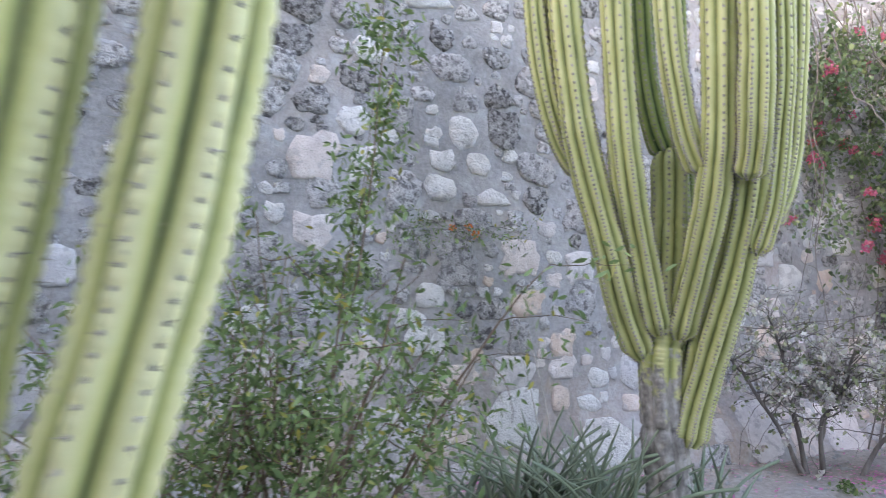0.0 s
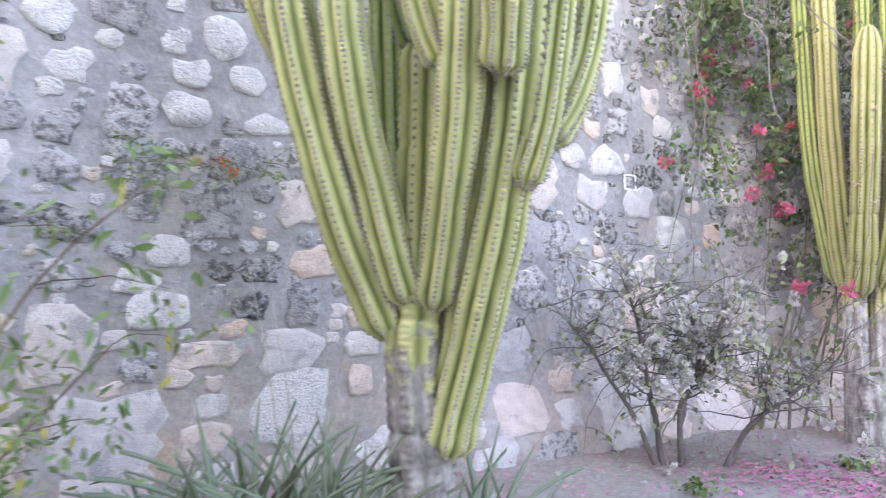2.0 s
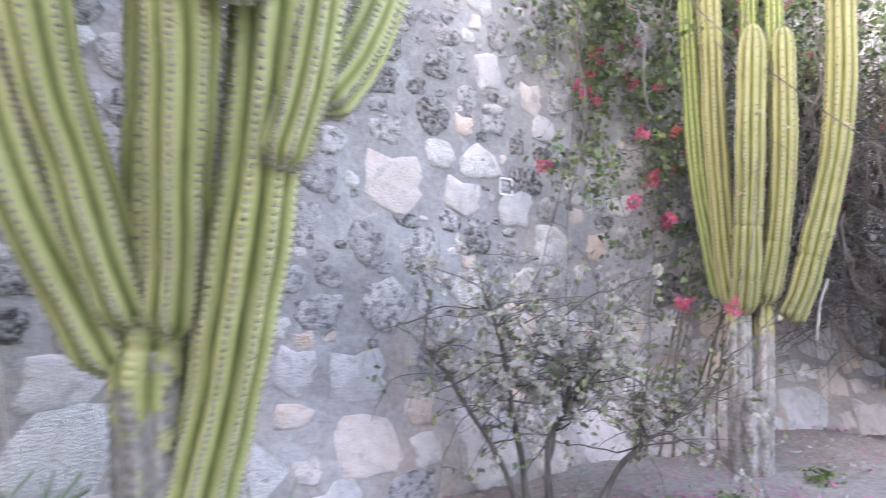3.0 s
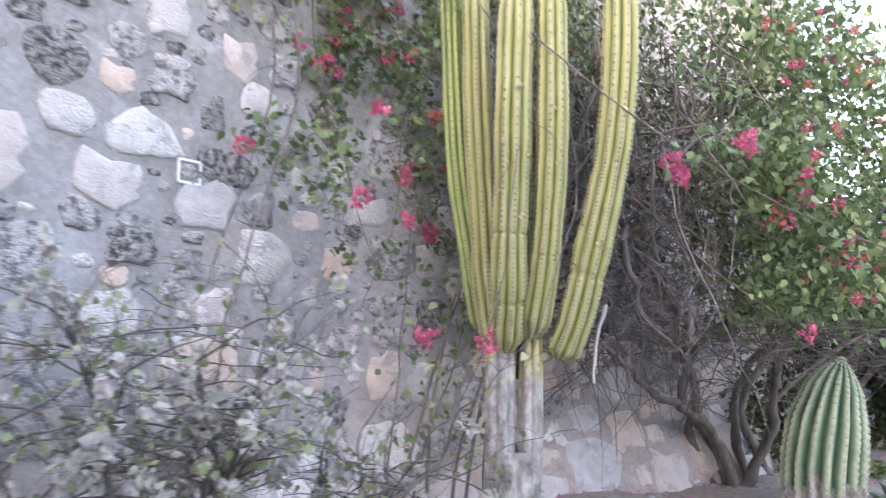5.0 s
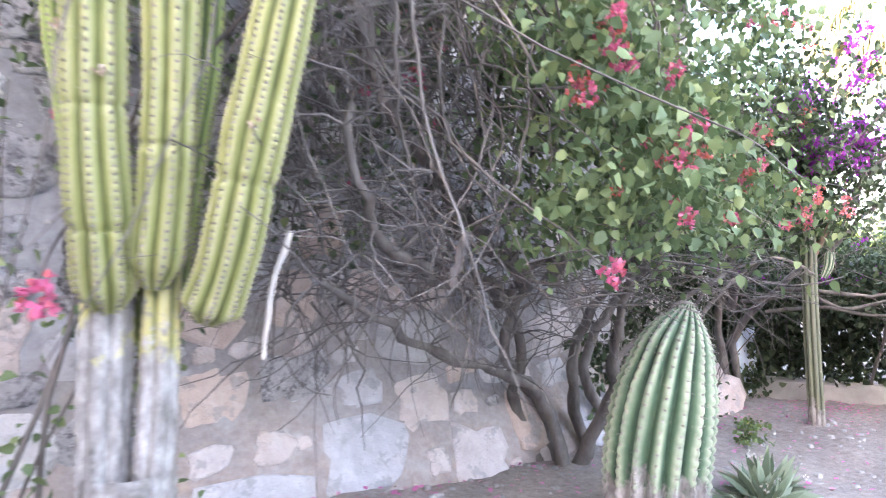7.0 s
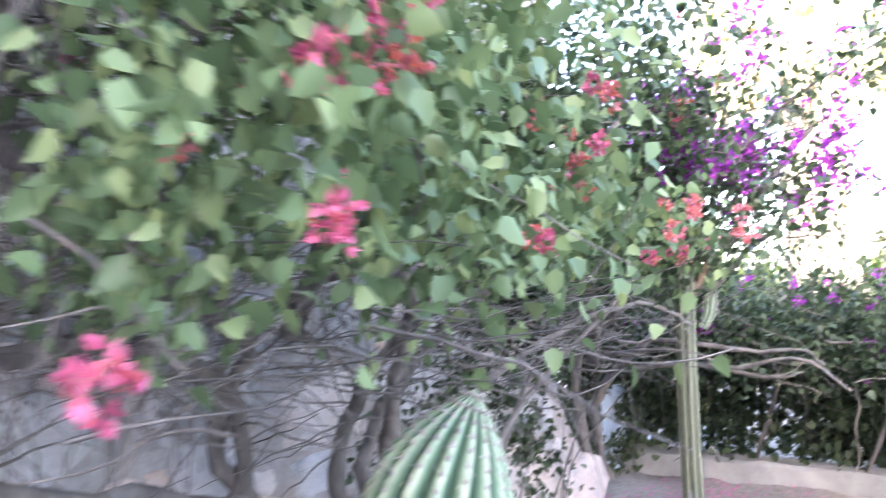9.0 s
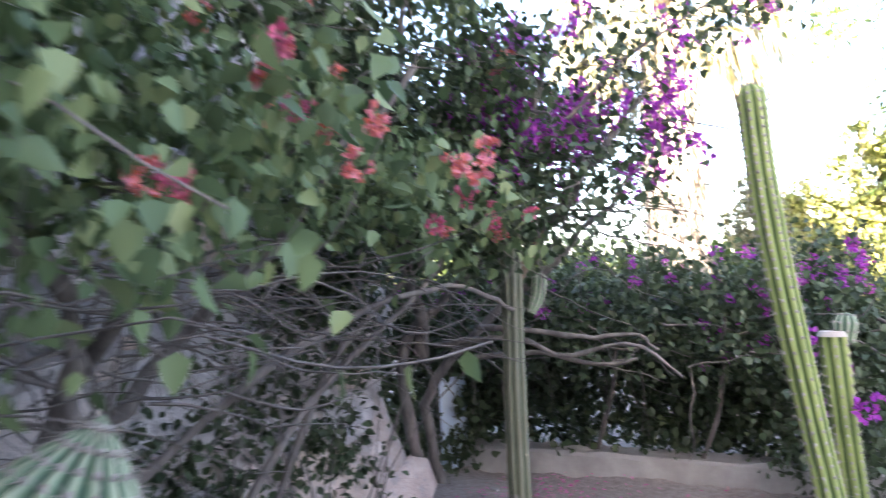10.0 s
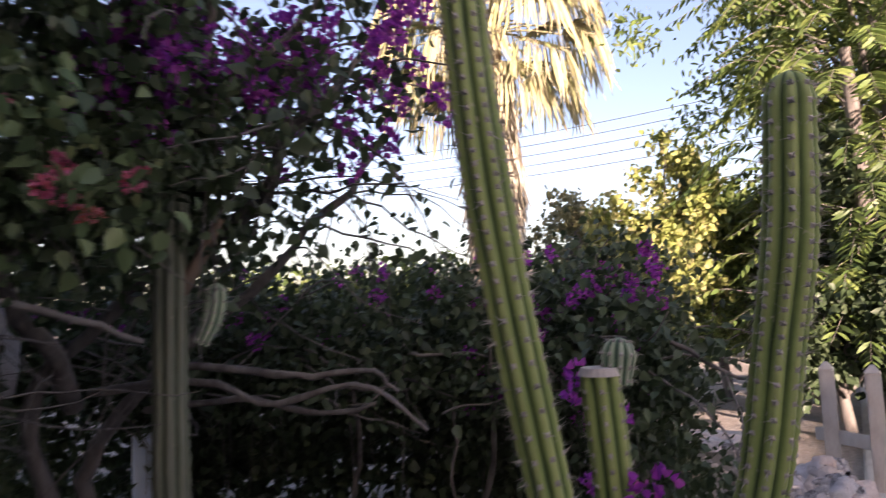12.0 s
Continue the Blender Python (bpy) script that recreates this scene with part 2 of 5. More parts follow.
# colour of the panel that stands in for a bright gap
M_BLUE = plain_mat("pale_blue_gap", (0.62, 0.74, 0.92), (0.76, 0.86, 0.97), 4)
M_CABLE = plain_mat("black_cable", (0.02, 0.02, 0.02), (0.05, 0.05, 0.05), 4)


# ---- builders ----
def raw(name, v, f, mat=None, smooth=True, attrs=None):
    """A mesh from arrays of places and of triangles or quads."""
    v, f = np.asarray(v, np.float32), np.asarray(f, np.int32)
    me = bpy.data.meshes.new(name)
    me.vertices.add(len(v))
    me.vertices.foreach_set("co", v.ravel())
    k = f.shape[1]
    me.loops.add(f.size)
    me.loops.foreach_set("vertex_index", f.ravel())
    me.polygons.add(len(f))
    me.polygons.foreach_set("loop_start", np.arange(0, f.size, k, dtype=np.int32))
    me.polygons.foreach_set("use_smooth", np.full(len(f), smooth))
    for key, val in (attrs or {}).items():
        me.attributes.new(key, "FLOAT", "POINT").data.foreach_set("value", np.asarray(val, np.float32))
    me.update(calc_edges=True)
    if mat:
        me.materials.append(mat)
    return me


def piece(name, me, parent=None, label="", kind=""):
    ob = new(name, me)
    ob.parent = parent
    return tagged(ob, label=label, kind=kind)


def part(name, bm, material, parent, label=""):
    me = bpy.data.meshes.new(name)
    bm.to_mesh(me)
    bm.free()
    me.materials.append(material)
    return piece(name, me, parent, label)


def thing(name, at, label, category, group=""):
    ob = new(name)
    ob.empty_display_size = 0.1
    ob.location = at
    return tagged(ob, label, category, group)


class Heap:
    """Gathers many small pieces of one part into one mesh."""

    def __init__(self):
        self.v, self.f, self.n = [], [], 0

    def add(self, v, f):
        self.v.append(np.asarray(v, float))
        self.f.append(np.asarray(f) + self.n)
        self.n += len(v)

    def mesh(self, name, mat, smooth=True):
        return raw(name, np.concatenate(self.v), np.concatenate(self.f), mat, smooth)


def spline(points, count):
    """A smooth line through the points (Catmull-Rom)."""
    p = np.asarray(points, float)
    p = np.vstack([2 * p[0] - p[1], p, 2 * p[-1] - p[-2]])
    u = np.linspace(0, len(p) - 3 - 1e-6, count)
    i, t = u.astype(int), (u % 1)[:, None]
    a, b, c, d = p[i], p[i + 1], p[i + 2], p[i + 3]
    return 0.5 * (2 * b + (c - a) * t + (2 * a - 5 * b + 4 * c - d) * t**2 + (3 * b - a - 3 * c + d) * t**3)


def frames(line):
    tan = np.gradient(line, axis=0)
    tan /= np.linalg.norm(tan, axis=1)[:, None] + 1e-9
    ref = np.array([1.0, 0.13, 0.07]) if abs(tan[:, 2]).mean() > 0.6 else np.array([0.05, 0.1, 1.0])
    u = np.cross(tan, ref)
    u /= np.linalg.norm(u, axis=1)[:, None] + 1e-9
    return tan, u, np.cross(tan, u)


def tube(line, radii, sides=5):
    line = np.asarray(line, float)
    n = len(line)
    _, u, w = frames(line)
    a = np.linspace(0, 2 * np.pi, sides, endpoint=False)
    r = np.broadcast_to(np.asarray(radii, float), n)[:, None, None]
    v = line[:, None] + r * (np.cos(a)[None, :, None] * u[:, None] + np.sin(a)[None, :, None] * w[:, None])
    i, j = np.meshgrid(np.arange(n - 1), np.arange(sides), indexing="ij")
    k = (j + 1) % sides
    f = np.stack([i * sides + j, i * sides + k, (i + 1) * sides + k, (i + 1) * sides + j], -1).reshape(-1, 4)
    return v.reshape(-1, 3), f


def twigs(starts, ways, length, radius, wild=0.35, droop=0.0, steps=9, sides=4):
    """Wandering thin branches; gives the heap and all the places along them."""
    heap, places = Heap(), []
    for s, w in zip(starts, ways):
        d = np.array(w, float)
        d /= np.linalg.norm(d) + 1e-9
        ll = length * rng.uniform(0.6, 1.3)
        p, line = np.array(s, float), [np.array(s, float)]
        for _ in range(steps):
            d = d + rng.normal(0, wild, 3) * 0.5 + np.array([0, 0, -droop])
            d /= np.linalg.norm(d)
            p = p + d * ll / steps
            line.append(p.copy())
        line = np.array(line)
        heap.add(*tube(line, np.linspace(1, 0.3, len(line)) * radius * rng.uniform(0.6, 1.3), sides))
        places.append(line)
    return heap, np.array(places)


LEAF_V = np.array([[0, 0, 0], [-0.36, 0.26, 0.10], [0.36, 0.26, 0.10], [0, 0.42, -0.02], [-0.27, 0.64, 0.05], [0.27, 0.64, 0.05], [0, 1.0, -0.14]])
LEAF_F = np.array([[0, 2, 3], [0, 3, 1], [1, 3, 4], [2, 5, 3], [3, 5, 6], [3, 6, 4]])
BLADE_V = np.array([[0, 0, 0], [-0.17, 0.35, 0.03], [0.17, 0.35, 0.03], [-0.13, 0.7, 0], [0.13, 0.7, 0], [0, 1.0, -0.1]])
BLADE_F = np.array([[0, 2, 1], [1, 2, 4], [1, 4, 3], [3, 4, 5]])


def scatter(at, way, size, tv=LEAF_V, tf=LEAF_F, flat=0.6):
    """Copies of a small leaf at the places, pointing along the ways, joined."""
    at, way = np.asarray(at, float), np.asarray(way, float)
    n = len(at)
    y = way / (np.linalg.norm(way, axis=1)[:, None] + 1e-9)
    up = rng.normal(0, 1 - flat, (n, 3)) + np.array([0, 0, flat]) * rng.uniform(0.3, 1, (n, 1))
    x = np.cross(y, up)
    x /= np.linalg.norm(x, axis=1)[:, None] + 1e-9
    z = np.cross(x, y)
    s = np.broadcast_to(np.asarray(size, float), n)[:, None, None]
    v = at[:, None] + s * (tv[None, :, 0:1] * x[:, None] + tv[None, :, 1:2] * y[:, None] + tv[None, :, 2:3] * z[:, None])
    f = tf[None] + (np.arange(n) * len(tv))[:, None, None]
    return v.reshape(-1, 3), f.reshape(-1, 3)


def unit(n):
    d = rng.normal(0, 1, (n, 3))
    return d / np.linalg.norm(d, axis=1)[:, None]


def clumps(centres, spread, count, squash=1.0):
    """Places gathered in uneven clumps round the centres."""
    c = np.asarray(centres, float)
    pick = rng.integers(0, len(c), count)
    return c[pick] + rng.normal(0, 1, (count, 3)) * spread * np.array([1, 1, squash])


def foliage(name, at, size, mat, parent, blade=False, droop=0.5, label=""):
    n = len(at)
    way = unit(n) + np.array([0, 0, -droop])
    sz = size * rng.uniform(0.6, 1.25, n)
    v, f = scatter(at, way, sz, BLADE_V if blade else LEAF_V, BLADE_F if blade else LEAF_F)
    return piece(name, raw(name, v, f, mat), parent, label, "stuff")


def bract_mesh(name, mat, size=0.027, count=22, ball=0.055):
    """A loose flower cluster of papery bracts in threes."""
    d = unit(count)
    d[:, 2] = d[:, 2] * 0.7 + 0.15
    c = d * ball * rng.uniform(0.35, 1.0, (count, 1))
    at = np.repeat(c, 3, 0)
    way = np.repeat(d, 3, 0) + unit(count * 3) * 0.9
    tv = LEAF_V * np.array([1.15, 1, 1.6])
    v, f = scatter(at, way, size * rng.uniform(0.8, 1.2, count * 3), tv, LEAF_F, 0.1)
    return raw("blossom", v, f, mat)


def flowers(parent, at, kinds, size=(0.7, 1.2), label=""):
    for p in at:
        ob = piece("blossom", kinds[rng.integers(len(kinds))], parent, label)
        ob.location = Vector(p) - parent.location
        ob.rotation_euler = Euler(rng.uniform(0, 6.28, 3))
        ob.scale = (rng.uniform(*size),) * 3


def ribbed(points, radius, ribs, depth=0.27, pitch=0.036, foot=0.0, round_top=True, neck=0.0, waists=(), turn=0.0, sharp=0.75, swell=False):
    """A ribbed cactus stem along a line: places, faces, rib and foot attributes, and where its areoles sit with their outward ways.
    foot: metres at the lower end that turn corky; neck: how far the lower end draws in; waists: metres along at which a year's growth pinches."""
    points = np.asarray(points, float)
    long = np.linalg.norm(np.diff(spline(points, 60), axis=0), axis=1).sum()
    n = max(12, int(long / (pitch / 3)))
    line = spline(points, n)
    tan, u, w = frames(line)
    s = np.linspace(0, long, n)
    per = 10
    m = ribs * per
    a = np.linspace(0, 2 * np.pi, m, endpoint=False) + turn
    crest = np.abs(np.cos((a - turn) * ribs / 2)) ** sharp
    rad = np.full(n, float(radius)) * (1 + 0.03 * np.sin(s * 5.0 + points[0, 0] * 9) + 0.02 * np.sin(s * 13))
    if neck:
        rad *= 1 - neck * np.exp(-((s / 0.075) ** 2))
    for wa in waists:
        rad *= 1 - 0.10 * np.exp(-(((s - wa) / 0.02) ** 2))
    if round_top:
        k = np.clip((s - (long - radius * 1.3)) / (radius * 1.3), 0, 1)
        rad *= np.sqrt(np.clip(1 - k**2, 0.0004, 1))
    if swell:
        q = s / long
        rad *= np.interp(q, [0, 0.15, 0.32, 0.55, 0.72, 0.85, 0.94, 1.0], [0.86, 0.96, 1.0, 0.92, 0.75, 0.53, 0.34, 0.10])
    bead = 1 + 0.035 * np.cos(s / pitch * 2 * np.pi)[:, None] * (crest**4)[None]
    prof = (1 - depth + depth * crest)[None] * bead
    out = np.cos(a)[None, :, None] * u[:, None] + np.sin(a)[None, :, None] * w[:, None]
    v = line[:, None] + (rad[:, None] * prof)[:, :, None] * out
    i, j = np.meshgrid(np.arange(n - 1), np.arange(m), indexing="ij")
    k = (j + 1) % m
    f = np.stack([i * m + j, i * m + k, (i + 1) * m + k, (i + 1) * m + j], -1).reshape(-1, 4)
    rib = np.broadcast_to(crest[None] ** 1.6, (n, m)).ravel()
    ft = np.broadcast_to((np.clip(1 - s / foot, 0, 1) if foot else np.zeros(n))[:, None], (n, m)).ravel()
    rows = np.arange(1, n - 1, 3)
    cols = np.arange(0, m, per)
    at = v[np.ix_(rows, cols)].reshape(-1, 3)
    way = out[np.ix_(rows, cols)].reshape(-1, 3)
    keep = np.repeat(s[rows] > foot * 0.6, len(cols))
    return v.reshape(-1, 3), f, rib, ft, at[keep], way[keep]


TUFT = 5


def spine_mesh(at, way, size):
    """A woolly button with short spines at each areole."""
    n = len(at)
    heap = Heap()
    if not n:
        return None
    pad = np.array([[-0.5, -0.5, 0], [0.5, -0.5, 0], [0.5, 0.5, 0], [-0.5, 0.5, 0], [0, 0, 0.5]]) * 0.55
    pf = np.array([[0, 1, 4], [1, 2, 4], [2, 3, 4], [3, 0, 4]])
    z = way
    x = np.cross(z, np.array([0.1, 0.2, 1.0]))
    x /= np.linalg.norm(x, axis=1)[:, None] + 1e-9
    y = np.cross(z, x)
    put = lambda t: at[:, None] + size * (t[None, :, 0:1] * x[:, None] + t[None, :, 1:2] * y[:, None] + t[None, :, 2:3] * z[:, None])
    heap.add(put(pad).reshape(-1, 3), (pf[None] + (np.arange(n) * 5)[:, None, None]).reshape(-1, 3))
    sv = np.array([[-0.05, 0, 0], [0.05, 0, 0], [0, 0.05, 0.02], [0, 0, 1.0]])
    sf = np.array([[0, 1, 3], [1, 2, 3], [2, 0, 3]])
    for _ in range(TUFT):
        d = way + rng.normal(0, 0.65, (n, 3))
        v, f = scatter(at, d, size * rng.uniform(0.6, 1.5, n), sv[:, [0, 2, 1]], sf, 0.2)
        heap.add(v, f)
    return np.concatenate(heap.v), np.concatenate(heap.f)


def stem(parent, points, radius, ribs, mat, spine=0.026, spine_mat=None, name="stem", label="", **kw):
    base = np.array(parent.location)
    v, f, rib, ft, at, way = ribbed(np.asarray(points, float) - base, radius, ribs, **kw)
    ob = piece(name, raw(name, v, f, mat, True, {"rib": rib, "foot": ft}), parent, label)
    s = spine_mesh(at, way, spine) if spine else None
    if s:
        piece("spine_cover", raw("spine_cover", s[0], s[1], spine_mat or M_SPINE, False), ob, "", "stuff")
    return ob


def local(parent, pts):
    return np.asarray(pts, float) - np.array(parent.location)


def box(name, lo, hi, mat, parent=None, bevel=0.01, label="", kind=""):
    bm = bmesh.new()
    bmesh.ops.create_cube(bm, size=1)
    lo, hi = Vector(lo), Vector(hi)
    for q in bm.verts:
        q.co = Vector((lo[i] + (q.co[i] + 0.5) * (hi[i] - lo[i]) for i in range(3)))
    bmesh.ops.bevel(bm, geom=bm.edges[:], offset=bevel, segments=2, affect="EDGES")
    return tagged(part(name, bm, mat, parent, label), kind=kind)


def limbs_of(c, lines, thick, thin, mat, name="limb", sides=7, count=22, label=""):
    """Each limb a part of its own; gives the outer stretch of all of them."""
    out = []
    for s in lines:
        line = spline(s, count)
        stray = np.cumsum(rng.normal(0, thick * 0.35, line.shape), 0)
        line = line + stray - np.linspace(0, 1, count)[:, None] * stray[-1]
        h = Heap()
        h.add(*tube(local(c, line), np.linspace(thick, thin, count) * (1 + 0.10 * np.sin(np.arange(count) * 1.7) + rng.normal(0, 0.07, count)), sides))
        piece(name, h.mesh(name, mat), c, label)
        out.append(line[count * 2 // 5 :])
    return np.concatenate(out)


# ---- ground ----
def smooth(a, b, x):
    k = np.clip((x - a) / (b - a), 0, 1)
    return k * k * (3 - 2 * k)


def wall_y(x):
    x = np.asarray(x, float)
    return np.where(x < 4.1, 5.2 + 0.534 * x, 7.389 + 0.19 * (x - 4.1))


def bank(x, y):
    """Height of the soil: flat path, a low bank along the foot of the wall."""
    x, y = np.asarray(x, float), np.asarray(y, float)
    gap = wall_y(x) - y
    near = smooth(2.4, 0.2, gap) * smooth(-9, -5, x) * smooth(11.0, 9.0, x)
    heap = 0.13 * np.exp(-((x - 6.0) ** 2 / 0.35 + (y - 7.2) ** 2 / 0.25)) + 0.12 * np.exp(-((x - 0.6) ** 2 / 1.5 + (y - 4.9) ** 2 / 0.4))
    wob = 0.018 * np.sin(3.1 * x + 1.7 * y) * np.sin(2.3 * y - 1.1 * x) + 0.010 * np.sin(9 * x + 2 * y) * np.sin(8 * y)
    return -0.04 + 0.06 * near + heap + wob * smooth(40, 15, np.abs(x) + np.abs(y))


def steps(lo, hi, fine):
    mid = np.arange(lo, hi, fine)
    far = np.geomspace(fine, 900, 26)
    return np.concatenate([lo - np.cumsum(far)[::-1], mid, hi + np.cumsum(far)])


gx, gy = steps(-4, 15, 0.09), steps(-1, 9.6, 0.09)
X, Y = np.meshgrid(gx, gy, indexing="ij")
nx, ny = X.shape
i, j = np.meshgrid(np.arange(nx - 1), np.arange(ny - 1), indexing="ij")
Z = bank(X, Y) + 0.008 * rng.normal(0, 1, X.shape) * (np.abs(X) < 30)
ground = piece("ground", raw("ground", np.stack([X, Y, Z], -1).reshape(-1, 3),
                             np.stack([i * ny + j, (i + 1) * ny + j, (i + 1) * ny + j + 1, i * ny + j + 1], -1).reshape(-1, 4), M_SOIL))
tagged(ground, "dry grey-brown garden soil with fallen petals", "ground", kind="structure")

# ---- rubble wall ----
WALL_TOP, WALL_L, WALL_R = 5.5, -8.0, 9.8


def batter(x, z):
    return 0.30 * smooth(0.75, 0.0, z) * smooth(0.9, 1.8, x)


def wall_face(x, z, proud=0.0):
    """A place on the front of the wall; proud: metres out of it."""
    x, z = np.asarray(x, float), np.asarray(z, float)
    t = smooth(3.7, 4.5, x)
    nxx, nyy = 0.471 + t * (0.187 - 0.471), -0.882 - t * (0.982 - 0.882)
    o = batter(x, z) + proud
    return np.stack([x + nxx * o, wall_y(x) + nyy * o, z], -1)


wx, wz = np.arange(WALL_L, WALL_R + 0.01, 0.07), np.arange(-0.3, WALL_TOP + 0.01, 0.07)
A, B = np.meshgrid(wx, wz, indexing="ij")
bumpy = 0.007 * np.sin(5.1 * A + 3 * np.sin(2.2 * B)) * np.sin(6.3 * B + 1.5 * np.sin(3 * A)) + rng.normal(0, 0.003, A.shape)
front = wall_face(A, B, bumpy)
na, nb = A.shape
back = np.stack([wx, wall_y(wx) + 0.55], -1)
i, j = np.meshgrid(np.arange(na - 1), np.arange(nb - 1), indexing="ij")
faces = np.stack([i * nb + j, (i + 1) * nb + j, (i + 1) * nb + j + 1, i * nb + j + 1], -1).reshape(-1, 4)
v = [front.reshape(-1, 3)]
top0 = na * nb
bt = np.column_stack([back, np.full(na, WALL_TOP)])
bb = np.column_stack([back, np.full(na, -0.3)])
k = np.arange(na - 1)
extra = [np.stack([k * nb + nb - 1, (k + 1) * nb + nb - 1, top0 + k + 1, top0 + k], -1), np.stack([top0 + k, top0 + k + 1, top0 + na + k + 1, top0 + na + k], -1)]
v += [bt, bb]
endv = top0 + 2 * na
j = np.arange(nb - 1)
v.append(np.column_stack([np.full(nb, back[-1, 0]), np.full(nb, back[-1, 1]), wz]))
extra.append(np.stack([(na - 1) * nb + j, endv + j, endv + j + 1, (na - 1) * nb + j + 1], -1))
v = np.concatenate(v)
low = smooth(1.4, 0.2, v[:, 2])
wall = piece("wall_north", raw("wall_north", v, np.concatenate([faces] + extra), M_MORTAR, True, {"low": low}))
tagged(wall, "tall rubble wall of pitted stones in grey mortar", "wall", kind="structure")


def stone_shape(seed, sides=14, rough=0.16, flat=0.55):
    """A rough stone face of unit size: broken outline, sunk edge, low uneven crown."""
    r = np.random.default_rng(seed)
    a = np.linspace(0, 2 * np.pi, sides, endpoint=False) + r.uniform(-0.16, 0.16, sides)
    lobe = 0.5 * rough * np.sin(2 * a + r.uniform(0, 6)) + 0.4 * rough * np.sin(3 * a + r.uniform(0, 6))
    q = 0.5 * (1 + lobe + r.uniform(-rough, rough, sides) * 0.7)
    sq = 1 / np.maximum(np.abs(np.cos(a)), np.abs(np.sin(a))) ** flat
    ring = np.stack([np.cos(a) * q * sq, np.sin(a) * q * sq], -1)
    rows = [np.column_stack([ring * 1.06, np.full(sides, -0.25)]), np.column_stack([ring, 0.07 + r.uniform(-0.05, 0.08, sides)]),
            np.column_stack([ring * 0.74, 0.16 + r.uniform(-0.07, 0.07, sides)]), np.array([[0.05, 0.0, 0.17 + r.uniform(-0.08, 0.06)]])]
    f = []
    for ring_no in range(2):
        for c in range(sides):
            d, o = (c + 1) % sides, ring_no * sides
            f += [(o + c, o + d, o + sides + d), (o + c, o + sides + d, o + sides + c)]
    f += [(2 * sides + c, 2 * sides + (c + 1) % sides, 3 * sides) for c in range(sides)]
    return np.concatenate(rows), np.array(f)


STONE_MATS = [M_STONE_GREY, M_STONE_PALE, M_STONE_WARM, M_STONE_DARK, M_STONE_SLAB]
SHAPES = [stone_shape(s, 14, 0.25 if s % 2 else 0.17, 0.2 + 0.16 * (s % 5)) for s in range(14)]
STONE_MESH = [[raw("stone", v, f, m) for v, f in SHAPES] for m in STONE_MATS]


def stone_pose(x, z, w, h, spin):
    p, q = wall_face(x, z, 0.002), wall_face(x + 0.05, z, 0.002)
    up = wall_face(x, z + 0.05, 0.002) - p
    ex = Vector(q - p).normalized()
    ez = ex.cross(Vector(up)).normalized()
    ey = ez.cross(ex)
    m = Matrix((ex, ey, ez)).transposed().to_4x4()
    return Matrix.Translation(p) @ m @ Matrix.Rotation(spin, 4, "Z") @ Matrix.Diagonal((w, h, 0.5 * min(w, h, 0.2), 1))


# stones that stand out: place along the wall, height, width, height, kind (0 grey, 1 pale, 2 warm, 3 dark)
MARKED = [
    (2.28, 2.09, .50, .36, 4), (2.96, 2.32, .33, .28, 1), (2.62, 2.34, .24, .22, 1), (3.83, 2.27, .13, .13, 1), (3.60, 1.73, .36, .30, 1),
    (4.08, 1.75, .30, .22, 2), (.58, .50, .54, .46, 1), (2.02, .37, .50, .36, 2), (-.87, 2.45, .34, .32, 2), (-.53, 2.48, .22, .17, 1),
    (-.63, 2.75, .27, .21, 1), (.34, 1.14, .21, .17, 3), (1.33, .80, .20, .17, 1), (.64, 1.14, .23, .23, 0), (.66, 1.80, .40, .27, 2),
    (.43, 2.27, .25, .15, 1), (.31, 2.54, .20, .19, 1), (.53, 2.87, .34, .30, 3), (-.27, 2.26, .27, .29, 0), (.13, .86, .42, .14, 2), (-.32, .45, .62, .42, 4), (-.55, .95, .34, .40, 4), (-.12, 1.12, .38, .2, 1), (1.02, 1.1, .24, .2, 2), (2.1, 1.68, .3, .32, 0), (2.47, 1.61, .32, .34, 0),
]
MARKED += [
    (-.52, 3.32, .26, .19, 1), (-1.14, 3.09, .38, .22, 0), (4.46, 1.01, .22, .28, 2), (4.88, .57, .37, .30, 0), (4.47, .55, .38, .36, 1),
    (5.81, .69, .45, .31, 0), (7.39, .30, .45, .42, 2), (2.97, 3.66, .33, .28, 1), (6.6, .5, .4, .3, 2), (5.35, 1.1, .4, .3, 2),
]
spots = [(x, z, w, h, kind, 0.0) for x, z, w, h, kind in MARKED]


taken = np.array([s[:4] for s in spots])


def free(x, z, w, h):
    return bool(np.all((np.abs(taken[:, 0] - x) > (taken[:, 2] + w) * 0.47) | (np.abs(taken[:, 1] - z) > (taken[:, 3] + h) * 0.47)))


for size, tries in ((0.36, 1800), (0.26, 4000), (0.18, 6000), (0.12, 7000), (0.075, 7000)):
    for _ in range(tries):
        x, z = rng.uniform(-2.6, 9.7), rng.uniform(0.0, 5.3)
        w = size * rng.uniform(0.8, 1.35) * (1.5 if z < 1.1 else 1)
        if z > 1.15 and size > 0.3:
            w *= 0.78
        h = w * rng.uniform(0.55, 1.0)
        if free(x, z, w * 1.06, h * 1.08):
            # smooth slabs at the foot, pitted rubble above, greyer towards the top
            odds = [0.08, 0.04, 0.43, 0.02, 0.43] if z < 1.15 and x > 5 else [0.14, 0.10, 0.24, 0.03, 0.49] if z < 1.15 else [0.58, 0.16, 0.07, 0.12, 0.07] if z < 2.4 else [0.56, 0.11, 0.06, 0.21, 0.06]
            kind = int(rng.choice(5, p=odds))
            if x > 5.3 and z < 1.2 and kind == 1:
                kind = 4
            spots.append((x, z, w, h, kind, rng.uniform(-0.2, 0.2)))
            taken = np.vstack([taken, (x, z, w, h)])
